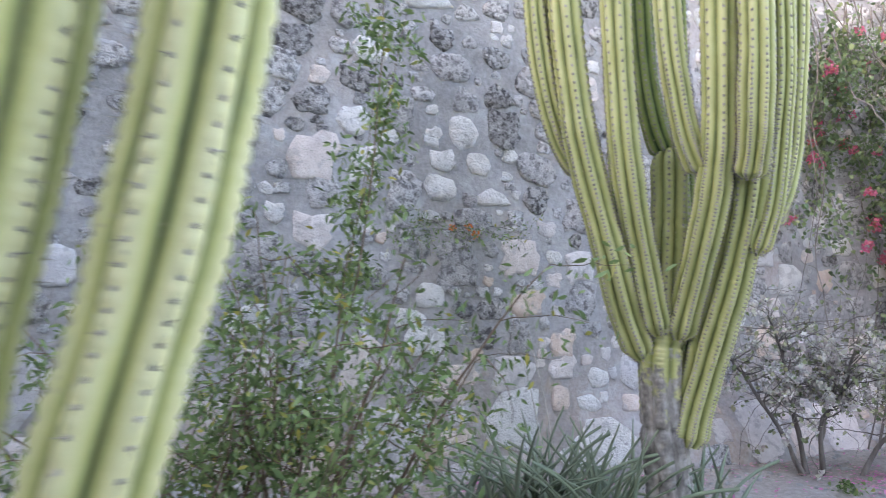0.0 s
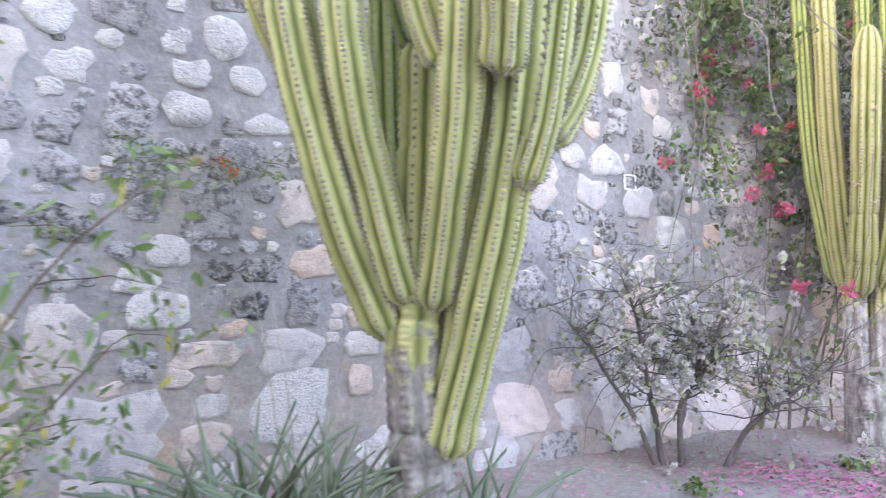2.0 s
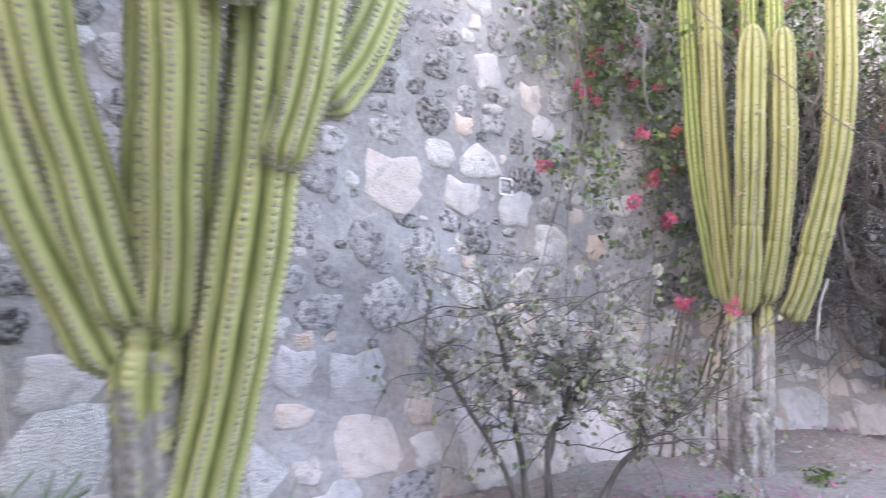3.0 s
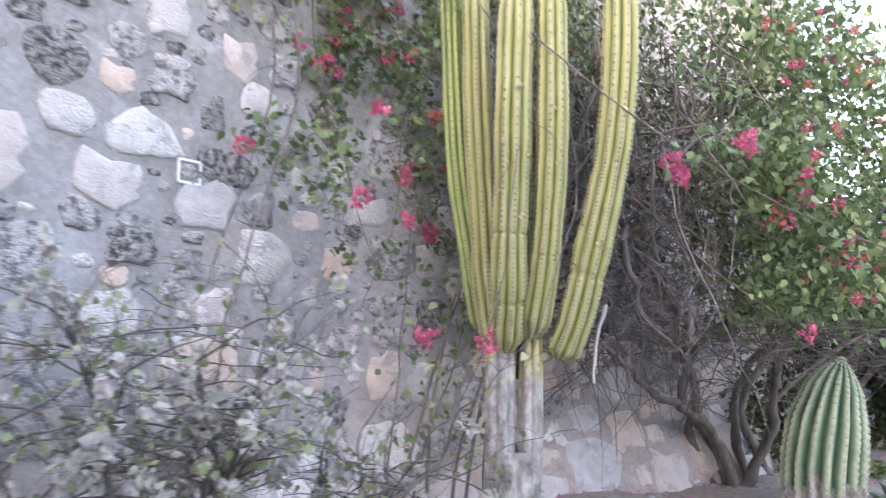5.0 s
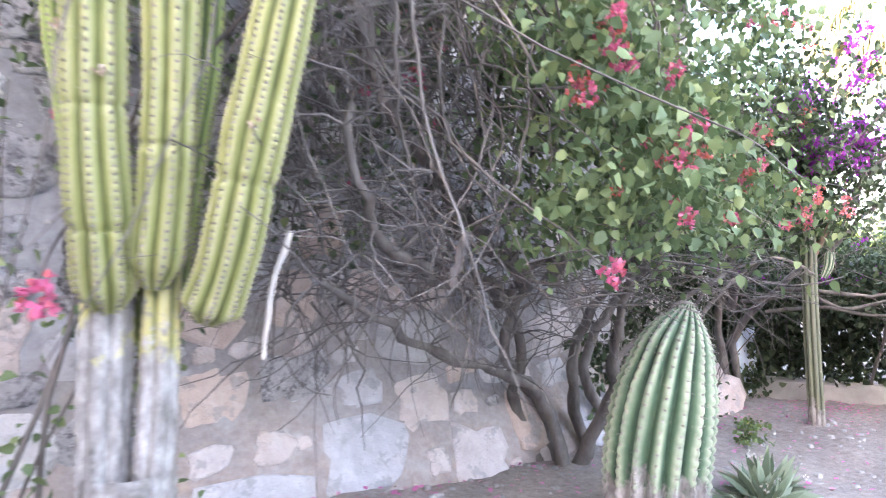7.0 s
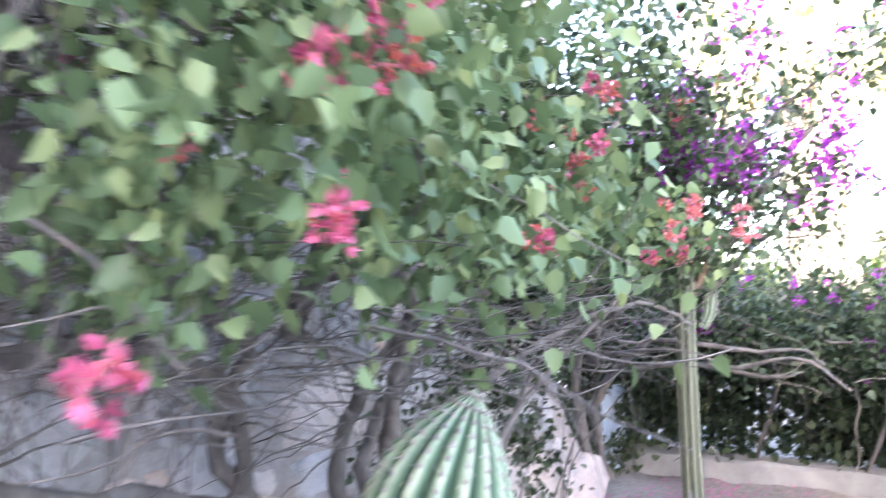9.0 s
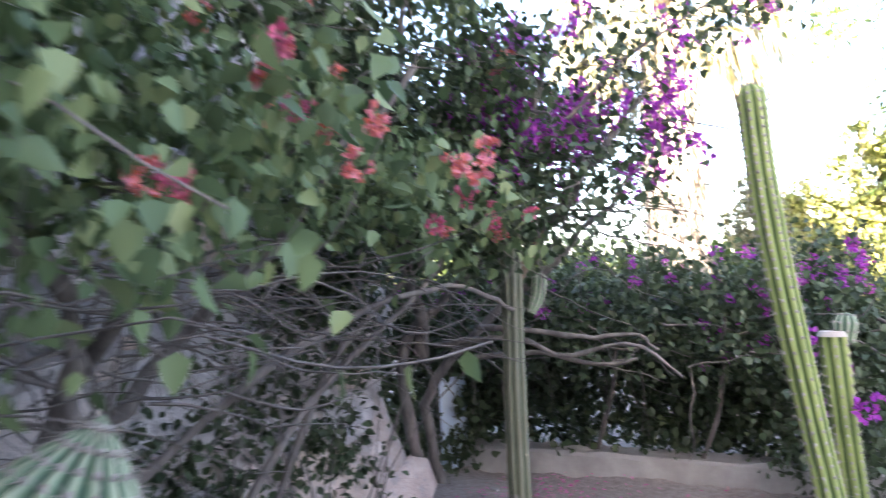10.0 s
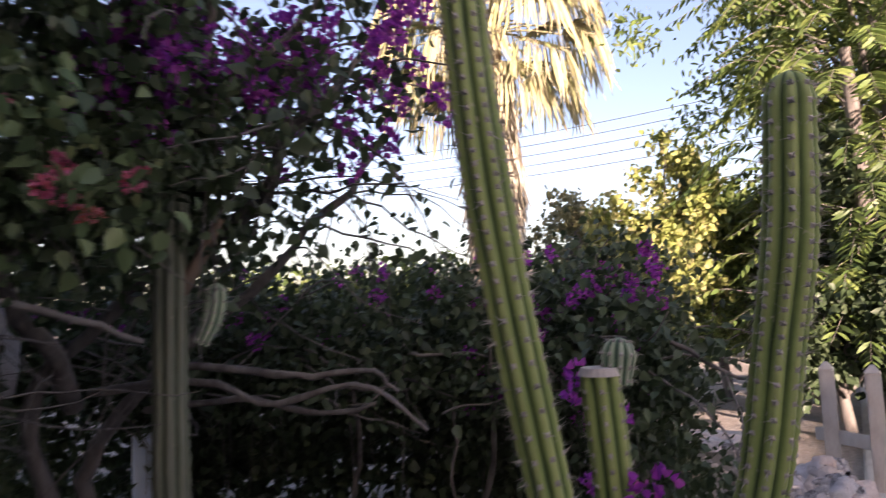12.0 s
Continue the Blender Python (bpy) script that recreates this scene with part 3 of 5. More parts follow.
order = sorted(range(len(spots)), key=lambda n: n >= len(MARKED) and not (-1.6 < spots[n][0] < 5.2 and spots[n][1] < 3.4 and spots[n][2] > 0.15))
stones = []
far_stone = [Heap() for _ in STONE_MATS]
for rank, n in enumerate(order):
    x, z, w, h, kind, spin = spots[n]
    m = stone_pose(x, z, w, h, spin)
    which = (3, 4, 8, 9, 13)[n % 5] if kind in (2, 4) else n % len(SHAPES)
    if rank < 300:
        stones.append((STONE_MESH[kind][which], m))
    else:
        sv, sf = SHAPES[which]
        r3 = np.array(m)
        far_stone[kind].add(sv @ r3[:3, :3].T + r3[:3, 3], sf)

# painted survey mark on a stone-free patch of mortar
mark = Heap()
for a0, b0, a1, b1 in ((-.5, .5, .5, .5), (.5, .5, .5, .1), (.5, -.2, .5, -.5), (-.5, -.5, -.5, .5), (-.5, -.5, .1, -.5), (.25, -.5, .5, -.5)):
    q = np.array([(a0, b0), (a1, b1)]) * 0.125
    d = (q[1] - q[0]) / (np.linalg.norm(q[1] - q[0]) + 1e-9)
    s = np.array([-d[1], d[0]]) * 0.007
    flat = np.array([q[0] - s, q[1] - s, q[1] + s, q[0] + s])
    place = np.concatenate([wall_face(3.165 + flat[:, 0] * 0.88, 2.16 + flat[:, 1], o) for o in (0.028, 0.034)])
    mark.add(place, [[4, 5, 6, 7], [0, 1, 5, 4], [1, 2, 6, 5], [2, 3, 7, 6], [3, 0, 4, 7]])
tagged(piece("painted_mark", mark.mesh("painted_mark", M_PAINT, False)), "small broken square outlined in white paint on the wall", "wall marking")

# ---- unseen walls that close the place; the south ones added to shade it ----
box("unseen_wall_south", (-26, -4.3, -0.2), (3.9, -3.7, 10.5), M_RENDERED, None, 0.02, "plain pale unseen wall added to shade the garden", "structure")
tagged(bpy.data.objects["unseen_wall_south"], category="wall")
# added out of view too, low enough for the sun to reach the trees
box("unseen_wall_south_low", (3.92, -4.2, -0.2), (14.6, -3.8, 3.4), M_RENDERED, None, 0.02, "plain low unseen wall added to hold back sky light", "structure")
tagged(bpy.data.objects["unseen_wall_south_low"], category="wall")
box("wall_west", (-9.6, -4.2, -0.2), (-9.2, 2.4, 3.2), M_RENDERED, None, 0.02, "plain plastered garden wall", "structure")
tagged(bpy.data.objects["wall_west"], category="wall")


# ---- cacti ----
def organ_pipe_by_path():
    c = thing("organ_pipe_cactus", (-0.45, 1.08, 0.0), "pale green organ pipe cactus leaning beside the path", "cactus", "organ pipe cacti")
    k = dict(foot=0.35, depth=0.36, pitch=0.052)
    stem(c, [(-0.54, 1.07, -0.1), (-0.43, 1.05, 0.45), (-0.275, 1.0, 0.99), (-0.205, 1.0, 1.27), (-0.152, 1.0, 1.6), (-0.09, 0.99, 2.2), (-0.06, 0.98, 2.9)], 0.078, 7, M_CACTUS_PALE, 0.016, turn=0.25, **k)
    stem(c, [(-0.74, 1.1, -0.1), (-0.60, 1.06, 0.4), (-0.48, 0.97, 0.99), (-0.42, 0.96, 1.3), (-0.375, 0.95, 1.6), (-0.33, 0.95, 2.2), (-0.32, 0.95, 2.9)], 0.088, 6, M_CACTUS_PALE, 0.016, turn=0.1, **k)
    stem(c, [(-0.50, 1.2, -0.1), (-0.42, 1.19, 0.8), (-0.30, 1.17, 1.4), (-0.20, 1.16, 2.6)], 0.055, 7, M_CACTUS_GREEN, 0.024, foot=0.3)
    stem(c, [(-0.62, 1.3, -0.1), (-0.5, 1.30, 0.8), (-0.34, 1.30, 1.4), (-0.14, 1.32, 2.6)], 0.055, 7, M_CACTUS_GREEN, 0.024, foot=0.3)


def organ_pipe_large():
    c = thing("organ_pipe_cactus", (1.38, 4.27, -0.05), "large yellow-green organ pipe cactus, many upright arms, corky trunk", "cactus", "organ pipe cacti")
    stem(c, [(1.41, 4.30, -0.15), (1.40, 4.29, 0.25), (1.37, 4.26, 0.6), (1.36, 4.22, 0.95), (1.38, 4.20, 1.2)], 0.138, 7, M_CACTUS, 0, name="trunk", label="grey corky trunk with green patches", foot=1.5, depth=0.16, round_top=False, waists=(0.7, 1.22))
    k = dict(neck=0.55, depth=0.30)
    stem(c, [(1.25, 4.20, 1.02), (1.14, 4.12, 1.3), (1.04, 3.99, 1.6), (0.97, 3.95, 1.85), (0.90, 3.93, 2.15), (0.85, 3.92, 2.45), (0.79, 3.9, 3.1), (0.76, 3.88, 4.0)], 0.102, 7, M_CACTUS, turn=0.2, **k)
    stem(c, [(0.90, 4.06, 2.12), (0.78, 4.04, 2.3), (0.68, 4.0, 2.65), (0.62, 3.97, 3.2), (0.6, 3.95, 3.9)], 0.074, 7, M_CACTUS, **k)
    stem(c, [(1.33, 4.12, 1.16), (1.26, 4.03, 1.4), (1.20, 3.95, 1.65), (1.15, 3.88, 1.85), (1.11, 3.83, 2.1), (1.085, 3.80, 2.35), (1.06, 3.76, 3.0), (1.05, 3.74, 4.0)], 0.090, 7, M_CACTUS, turn=0.3, **k)
    stem(c, [(1.38, 4.17, 1.1), (1.385, 4.11, 1.5), (1.40, 4.05, 1.9), (1.41, 4.02, 2.28)], 0.112, 7, M_CACTUS, waists=(0.72,), **k)
    stem(c, [(1.39, 4.03, 2.22), (1.33, 4.03, 2.42), (1.29, 4.05, 2.8), (1.27, 4.02, 3.4), (1.26, 4.0, 4.0)], 0.078, 7, M_CACTUS_GREEN, neck=0.6)
    stem(c, [(1.49, 3.74, 2.05), (1.42, 3.71, 2.2), (1.36, 3.67, 2.45), (1.31, 3.63, 2.9), (1.29, 3.6, 4.0)], 0.074, 7, M_CACTUS, turn=0.35, **k)
    stem(c, [(1.44, 4.11, 1.14), (1.475, 4.0, 1.38), (1.50, 3.87, 1.6), (1.53, 3.75, 1.85), (1.54, 3.67, 2.05), (1.55, 3.62, 2.3), (1.57, 3.58, 3.0), (1.59, 3.55, 4.1)], 0.093, 7, M_CACTUS, turn=0.2, **k)
    stem(c, [(1.49, 4.24, 0.52), (1.53, 4.21, 0.72), (1.585, 4.15, 0.95), (1.635, 4.06, 1.2), (1.685, 3.96, 1.45), (1.725, 3.87, 1.7), (1.755, 3.80, 1.95), (1.79, 3.75, 2.4), (1.83, 3.72, 3.2), (1.86, 3.7, 4.0)], 0.122, 9, M_CACTUS, turn=0.1, neck=0.3, depth=0.28)
    stem(c, [(1.685, 3.62, 1.98), (1.69, 3.54, 2.15), (1.69, 3.49, 2.35), (1.70, 3.44, 2.8), (1.72, 3.42, 3.9)], 0.090, 8, M_CACTUS, neck=0.6, depth=0.3)
    stem(c, [(1.78, 3.80, 1.6), (1.85, 3.76, 1.85), (1.90, 3.73, 2.2), (1.95, 3.70, 2.7), (1.98, 3.68, 3.8)], 0.072, 8, M_CACTUS, turn=0.15, **k)
    stem(c, [(1.88, 3.84, 1.78), (1.98, 3.90, 1.95), (2.08, 3.95, 2.25), (2.17, 3.97, 2.9), (2.22, 3.95, 3.8)], 0.076, 8, M_CACTUS, **k)
    stem(c, [(1.30, 4.40, 1.0), (1.25, 4.45, 1.7), (1.22, 4.45, 2.6), (1.2, 4.45, 3.8)], 0.085, 8, M_CACTUS_GREEN, **k)
    stem(c, [(1.56, 4.36, 0.9), (1.60, 4.40, 1.6), (1.60, 4.40, 2.6), (1.60, 4.4, 3.8)], 0.085, 8, M_CACTUS_GREEN, **k)


def organ_pipe_yellow():
    c = thing("organ_pipe_cactus", (4.97, 6.54, -0.02), "yellowed organ pipe cactus with whitish scarred feet below the arms", "cactus", "organ pipe cacti")
    stem(c, [(4.95, 6.58, -0.15), (4.95, 6.57, 0.2), (4.96, 6.56, 0.62)], 0.155, 8, M_POST, 0, name="trunk", label="grey corky trunk", foot=2.0, depth=0.1, round_top=False)
    stem(c, [(4.88, 6.56, 0.45), (4.885, 6.56, 0.8), (4.90, 6.56, 1.28)], 0.086, 7, M_CACTUS_SCAR, 0, name="trunk", label="scarred whitish foot", foot=1.1, depth=0.24, round_top=False, waists=(0.16,))
    stem(c, [(5.02, 6.49, 0.45), (5.05, 6.50, 0.85), (5.07, 6.50, 1.38)], 0.068, 6, M_CACTUS_SCAR, 0, name="trunk", label="scarred whitish foot", foot=1.1, depth=0.26, round_top=False, waists=(0.18,))
    k = dict(spine_mat=M_SPINE_DARK, spine=0.021, depth=0.31)
    stem(c, [(4.90, 6.52, 1.17), (4.885, 6.43, 1.45), (4.87, 6.37, 1.75), (4.87, 6.32, 2.1), (4.87, 6.28, 2.5), (4.90, 6.24, 3.3)], 0.104, 9, M_CACTUS_YELLOW, neck=0.45, waists=(0.42, 0.95), **k)
    stem(c, [(4.90, 6.62, 1.2), (4.86, 6.64, 1.6), (4.845, 6.66, 2.1), (4.83, 6.67, 2.6), (4.82, 6.66, 3.2), (4.80, 6.64, 4.2)], 0.09, 8, M_CACTUS_YELLOW, turn=0.2, neck=0.3, **k)
    stem(c, [(4.86, 6.74, 1.3), (4.80, 6.78, 1.8), (4.73, 6.80, 2.5), (4.68, 6.78, 4.2)], 0.07, 8, M_CACTUS_GREEN, neck=0.3, **k)
    stem(c, [(5.04, 6.45, 1.24), (5.07, 6.37, 1.55), (5.085, 6.31, 1.85), (5.09, 6.25, 2.2), (5.09, 6.21, 2.6), (5.10, 6.19, 3.27)], 0.09, 8, M_CACTUS_YELLOW, neck=0.5, waists=(0.62,), **k)
    stem(c, [(5.20, 6.42, 1.12), (5.27, 6.34, 1.35), (5.34, 6.26, 1.72), (5.41, 6.21, 2.05), (5.47, 6.17, 2.4), (5.51, 6.12, 3.0), (5.53, 6.08, 4.2)], 0.104, 9, M_CACTUS_YELLOW, neck=0.5, waists=(0.86,), **k)
    stem(c, [(5.10, 6.55, 1.2), (5.16, 6.52, 1.7), (5.23, 6.50, 2.3), (5.27, 6.48, 4.0)], 0.062, 8, M_CACTUS_GREEN, neck=0.3, **k)
    stem(c, [(5.04, 6.68, 1.0), (5.10, 6.70, 1.7), (5.14, 6.68, 2.6), (5.16, 6.64, 4.0)], 0.07, 8, M_CACTUS_GREEN, neck=0.3, **k)
    dry = bract_mesh("dried_flower", M_DRY, 0.02, 5, 0.016)
    for x, y, z in ((4.78, 6.2, 2.3), (4.88, 6.23, 1.9), (4.93, 6.22, 2.25), (5.08, 6.17, 2.2), (5.42, 6.09, 2.2), (5.47, 6.05, 2.5), (4.85, 6.15, 2.6), (5.33, 6.15, 1.75), (4.76, 6.3, 2.05), (5.05, 6.14, 2.5)):
        ob = piece("dried_flower", dry, c)
        ob.location, ob.rotation_euler = Vector((x, y, z)) - c.location, Euler((x * 50, y * 30, z * 20))


def barrel():
    c = thing("barrel_cactus", (7.42, 6.60, -0.05), "tall green barrel cactus with deep pale ribs under the bougainvillea", "cactus")
    stem(c, [(7.38, 6.65, -0.1), (7.41, 6.63, 0.35), (7.49, 6.58, 0.8), (7.59, 6.54, 1.10)], 0.268, 17, M_BARREL, 0.03, M_SPINE, name="body", depth=0.2, pitch=0.045, foot=0.42, swell=True, sharp=1.1)


def candelabra():
    c = thing("candelabra_cactus", (9.92, 5.9, -0.04), "green columnar cactus with one cut arm and a curved upright arm", "cactus")
    stem(c, [(9.93, 5.90, -0.1), (9.87, 5.95, 0.3), (9.80, 6.0, 0.75), (9.70, 6.05, 1.3), (9.665, 6.08, 1.65), (9.645, 6.10, 2.03)], 0.050, 8, M_CACTUS_GREEN, 0.022, foot=0.3, depth=0.26)
    s = stem(c, [(10.05, 5.92, -0.1), (10.2, 5.98, 0.3), (10.18, 6.0, 0.65), (10.15, 6.02, 1.08)], 0.052, 7, M_CACTUS_GREEN, 0.02, name="cut_arm", round_top=False, depth=0.26)
    bm = bmesh.new()
    bmesh.ops.create_cone(bm, cap_ends=True, segments=20, radius1=0.056, radius2=0.048, depth=0.02, matrix=Matrix.Translation(Vector((10.15, 6.02, 1.085)) - c.location))
    part("cut_face", bm, M_DEADWOOD, s, "bleached cut face")
    stem(c, [(10.18, 5.985, 1.05), (10.185, 5.98, 1.11), (10.19, 5.975, 1.17)], 0.052, 10, M_BARREL, 0.018, name="pup", label="small round green pup", neck=0.3)
    stem(c, [(9.95, 5.88, -0.1), (10.0, 5.85, 0.3), (10.1, 5.76, 0.56), (10.15, 5.66, 0.82), (10.15, 5.60, 1.15), (10.13, 5.555, 1.42), (10.11, 5.53, 1.76)], 0.056, 8, M_CACTUS_GREEN, 0.024, name="arm", depth=0.25)
    stem(c, [(10.0, 5.78, -0.1), (10.08, 5.75, 0.2), (10.13, 5.74, 0.42)], 0.045, 7, M_CACTUS_GREEN, 0.02, name="arm", depth=0.25)


def cactus_post():
    c = thing("columnar_cactus", (9.98, 7.53, -0.04), "old grey corky columnar cactus with a broken branch", "cactus")
    stem(c, [(9.98, 7.53, -0.1), (9.955, 7.52, 0.6), (9.945, 7.51, 1.06), (9.94, 7.50, 1.6), (9.94, 7.5, 1.72)], 0.062, 8, M_POST, 0, name="trunk", foot=0.25, depth=0.22, pitch=0.06)
    h = Heap()
    h.add(*tube(local(c, spline([(9.96, 7.49, 1.34), (10.02, 7.42, 1.5), (10.06, 7.38, 1.62)], 8)), np.linspace(0.03, 0.016, 8), 7))
    piece("broken_branch", h.mesh("broken_branch", M_BARK_BROWN), c, "splintered brown branch stub")
    stem(c, [(10.02, 7.44, 1.17), (10.05, 7.41, 1.27), (10.06, 7.40, 1.39)], 0.038, 8, M_BARREL, 0.018, name="pup", label="small green pup", neck=0.3)


organ_pipe_by_path()
organ_pipe_large()
organ_pipe_yellow()
barrel()
candelabra()
cactus_post()


# ---- agave clump under the large cactus ----
def sword(seed, long, wide):
    r = np.random.default_rng(seed)
    n = 9
    s = np.linspace(0, 1, n)
    bend = r.uniform(0.05, 0.5)
    cy, cz = s * long * (0.35 + bend * s), long * (s - 0.5 * bend * s**2.2)
    w = wide * np.clip(1 - s**2.2, 0.02, 1) * (0.7 + 0.3 * s)
    v, f = [], []
    for k in range(n):
        v += [(-w[k], cy[k] - 0.25 * w[k], cz[k]), (0, cy[k] + 0.35 * w[k], cz[k] - 0.2 * w[k]), (w[k], cy[k] - 0.25 * w[k], cz[k]), (0, cy[k] + 0.02 * w[k], cz[k] + 0.02)]
    for k in range(n - 1):
        for c in range(4):
            f.append((k * 4 + c, k * 4 + (c + 1) % 4, k * 4 + 4 + (c + 1) % 4, k * 4 + 4 + c))
    return raw("leaf", v, f, M_AGAVE)


def agave(at, count, long, label):
    z = float(bank(at[0], at[1]))
    c = thing("agave_clump", (at[0], at[1], z), label, "succulent", "agaves")
    kinds = [sword(s, long, 0.022) for s in range(6)]
    for _ in range(count):
        ob = piece("leaf", kinds[rng.integers(6)], c)
        ob.location = (rng.normal(0, 0.13), rng.normal(0, 0.09), -0.02)
        ob.rotation_euler = Euler((rng.uniform(-0.25, 0.2), rng.uniform(-0.25, 0.25), rng.uniform(0, 6.28)))
        ob.scale = (1, 1, rng.uniform(0.6, 1.15))


for at, n, long in (((0.62, 4.42), 46, 0.66), ((0.98, 4.28), 46, 0.62), ((0.25, 4.45), 24, 0.42), ((1.62, 4.45), 20, 0.5)):
    agave(at, n, long, "clump of grey-green agave swords at the cactus foot")


# ---- dry flower stalks behind the agaves ----
for k, (foot, tip) in enumerate((((0.74, 4.62, 0.05), (0.50, 4.74, 1.35)), ((0.80, 4.62, 0.05), (0.62, 4.72, 1.2)))):
    c = thing("dry_stalk", foot, "thin bleached dry flower stalk leaning on the agaves", "stalk", "dry stalks")
    h = Heap()
    line = spline([foot, tuple(np.array(foot) * 0.5 + np.array(tip) * 0.5 + np.array([0.02, 0, 0.03])), tip], 12)
    h.add(*tube(local(c, line), np.linspace(0.006, 0.002, 12), 5))
    piece("stalk", h.mesh("stalk", M_DEADWOOD), c)

# ---- leafy shrub against the wall ----
def leafy_shrub():
    c = thing("leafy_shrub", (-1.05, 4.55, -0.02), "loose green shrub with small leaves, some yellow", "shrub")
    n = 27
    base = local(c, [((-1.25 if k < 15 else -1.95) + 0.2 * rng.normal(), 4.45 + 0.12 * rng.normal(), -0.05) for k in range(n)])
    way = np.column_stack([rng.normal(0.1, 0.35, n), rng.normal(0, 0.2, n), np.full(n, 1.0)])
    h, p = twigs(base, way, 2.0, 0.013, 0.22, 0.0, 10)
    piece("twig_mass", h.mesh("twig_mass", M_BARK_BROWN), c, "", "stuff")
    h2, p2 = twigs(p[:, 3:].reshape(-1, 3), unit(n * 8) + np.array([0.1, -0.1, 0.1]), 0.6, 0.005, 0.4, 0.05, 7, 3)
    piece("twig_mass", h2.mesh("twig_mass", M_BARK_BROWN), c, "", "stuff")
    tall, pt = twigs(local(c, [(-0.95, 4.6, 1.2)] * 3), [(0.06, 0, 1), (0.1, 0, 1), (0.02, 0, 1)], 3.3, 0.008, 0.14)
    piece("twig_mass", tall.mesh("twig_mass", M_BARK_BROWN), c, "", "stuff")
    side, ps = twigs(pt[:, 2:].reshape(-1, 3), unit(27), 0.3, 0.003, 0.3, 0.0, 5, 3)
    at = np.concatenate([clumps(p2[:, 1:].reshape(-1, 3), 0.085, 6400), clumps(ps.reshape(-1, 3), 0.06, 1300), clumps(local(c, [(-1.3, 4.55, 0.9), (-0.75, 4.6, 0.8), (-0.6, 4.6, 1.15), (-1.5, 4.5, 1.2), (-0.3, 4.65, 1.2), (-0.9, 4.6, 1.5), (-1.6, 4.5, 0.8)]), 0.29, 1000)])
    at[:, 2] = np.maximum(at[:, 2], 0.06)
    foliage("foliage", at, 0.08, M_LEAF_SHRUB, c, True, 0.35)
    c.location, c.scale = (-0.55, 3.36, -0.03), (0.74, 0.74, 0.74)


leafy_shrub()


# ---- trailing plant growing from the wall ----
def wall_plant():
    p = wall_face(0.1, 1.92, 0.03)
    c = thing("wall_plant", p, "small trailing plant with orange flowers rooted in the wall", "plant")
    out = np.array([0.471, -0.882, 0])
    starts = wall_face(0.1 + rng.normal(0, 0.22, 26), 1.98 + rng.normal(0, 0.05, 26), 0.0)
    h, q = twigs(local(c, starts), out[None] * 0.6 + np.column_stack([rng.normal(0, 0.9, 26), rng.normal(0, 0.4, 26), rng.normal(-0.1, 0.3, 26)]), 0.28, 0.003, 0.3, 0.1, 6, 3)
    piece("twig_mass", h.mesh("twig_mass", M_TWIG), c, "", "stuff")
    foliage("foliage", clumps(q.reshape(-1, 3), 0.025, 520), 0.036, M_LEAF_SHRUB, c, True)
    kind = [bract_mesh("flower_cluster", M_ORANGE, 0.02, 7, 0.025)]
    flowers(c, [Vector(wall_face(0.1 + dx, 1.95 + dz, 0.12)) for dx, dz in ((0.06, 0.05), (0.12, -0.02), (-0.05, 0.03))], kind)


wall_plant()


def wall_ivy():
    c = thing("wall_creeper", wall_face(8.9, 0.0, 0.0), "dark leafy creeper on the shaded wall", "climber")
    x, z = clumps([(8.3, 0.5, 0), (8.8, 0.9, 0), (9.2, 0.5, 0), (9.5, 1.1, 0), (8.6, 0.25, 0), (9.3, 1.4, 0), (9.0, 1.5, 0)], 0.19, 2800)[:, :2].T
    z = np.clip(z, 0.02, 2.0)
    foliage("foliage", local(c, wall_face(np.clip(x, 7.9, 9.75), z, rng.uniform(0.02, 0.10, len(x)))), 0.06, M_LEAF_SHADED, c)
    s = wall_face(rng.uniform(8.2, 9.6, 12), np.full(12, 0.0), 0.04)
    h, _ = twigs(local(c, s), np.column_stack([rng.normal(0, 0.25, 12), np.zeros(12), np.ones(12)]), 1.4, 0.006, 0.2, 0.0, 9, 4)
    piece("twig_mass", h.mesh("twig_mass", M_BARK), c, "", "stuff")


wall_ivy()

# ---- flower clusters ----
K_PINK = [bract_mesh("flower_cluster", M_PINK) for _ in range(3)]
K_RED = [bract_mesh("flower_cluster", M_RED) for _ in range(3)]
K_PURPLE = [bract_mesh("flower_cluster", M_PURPLE, 0.03, 18, 0.065) for _ in range(3)]
K_WHITE = [bract_mesh("flower_cluster", M_WHITE, 0.032, 7, 0.035) for _ in range(3)]


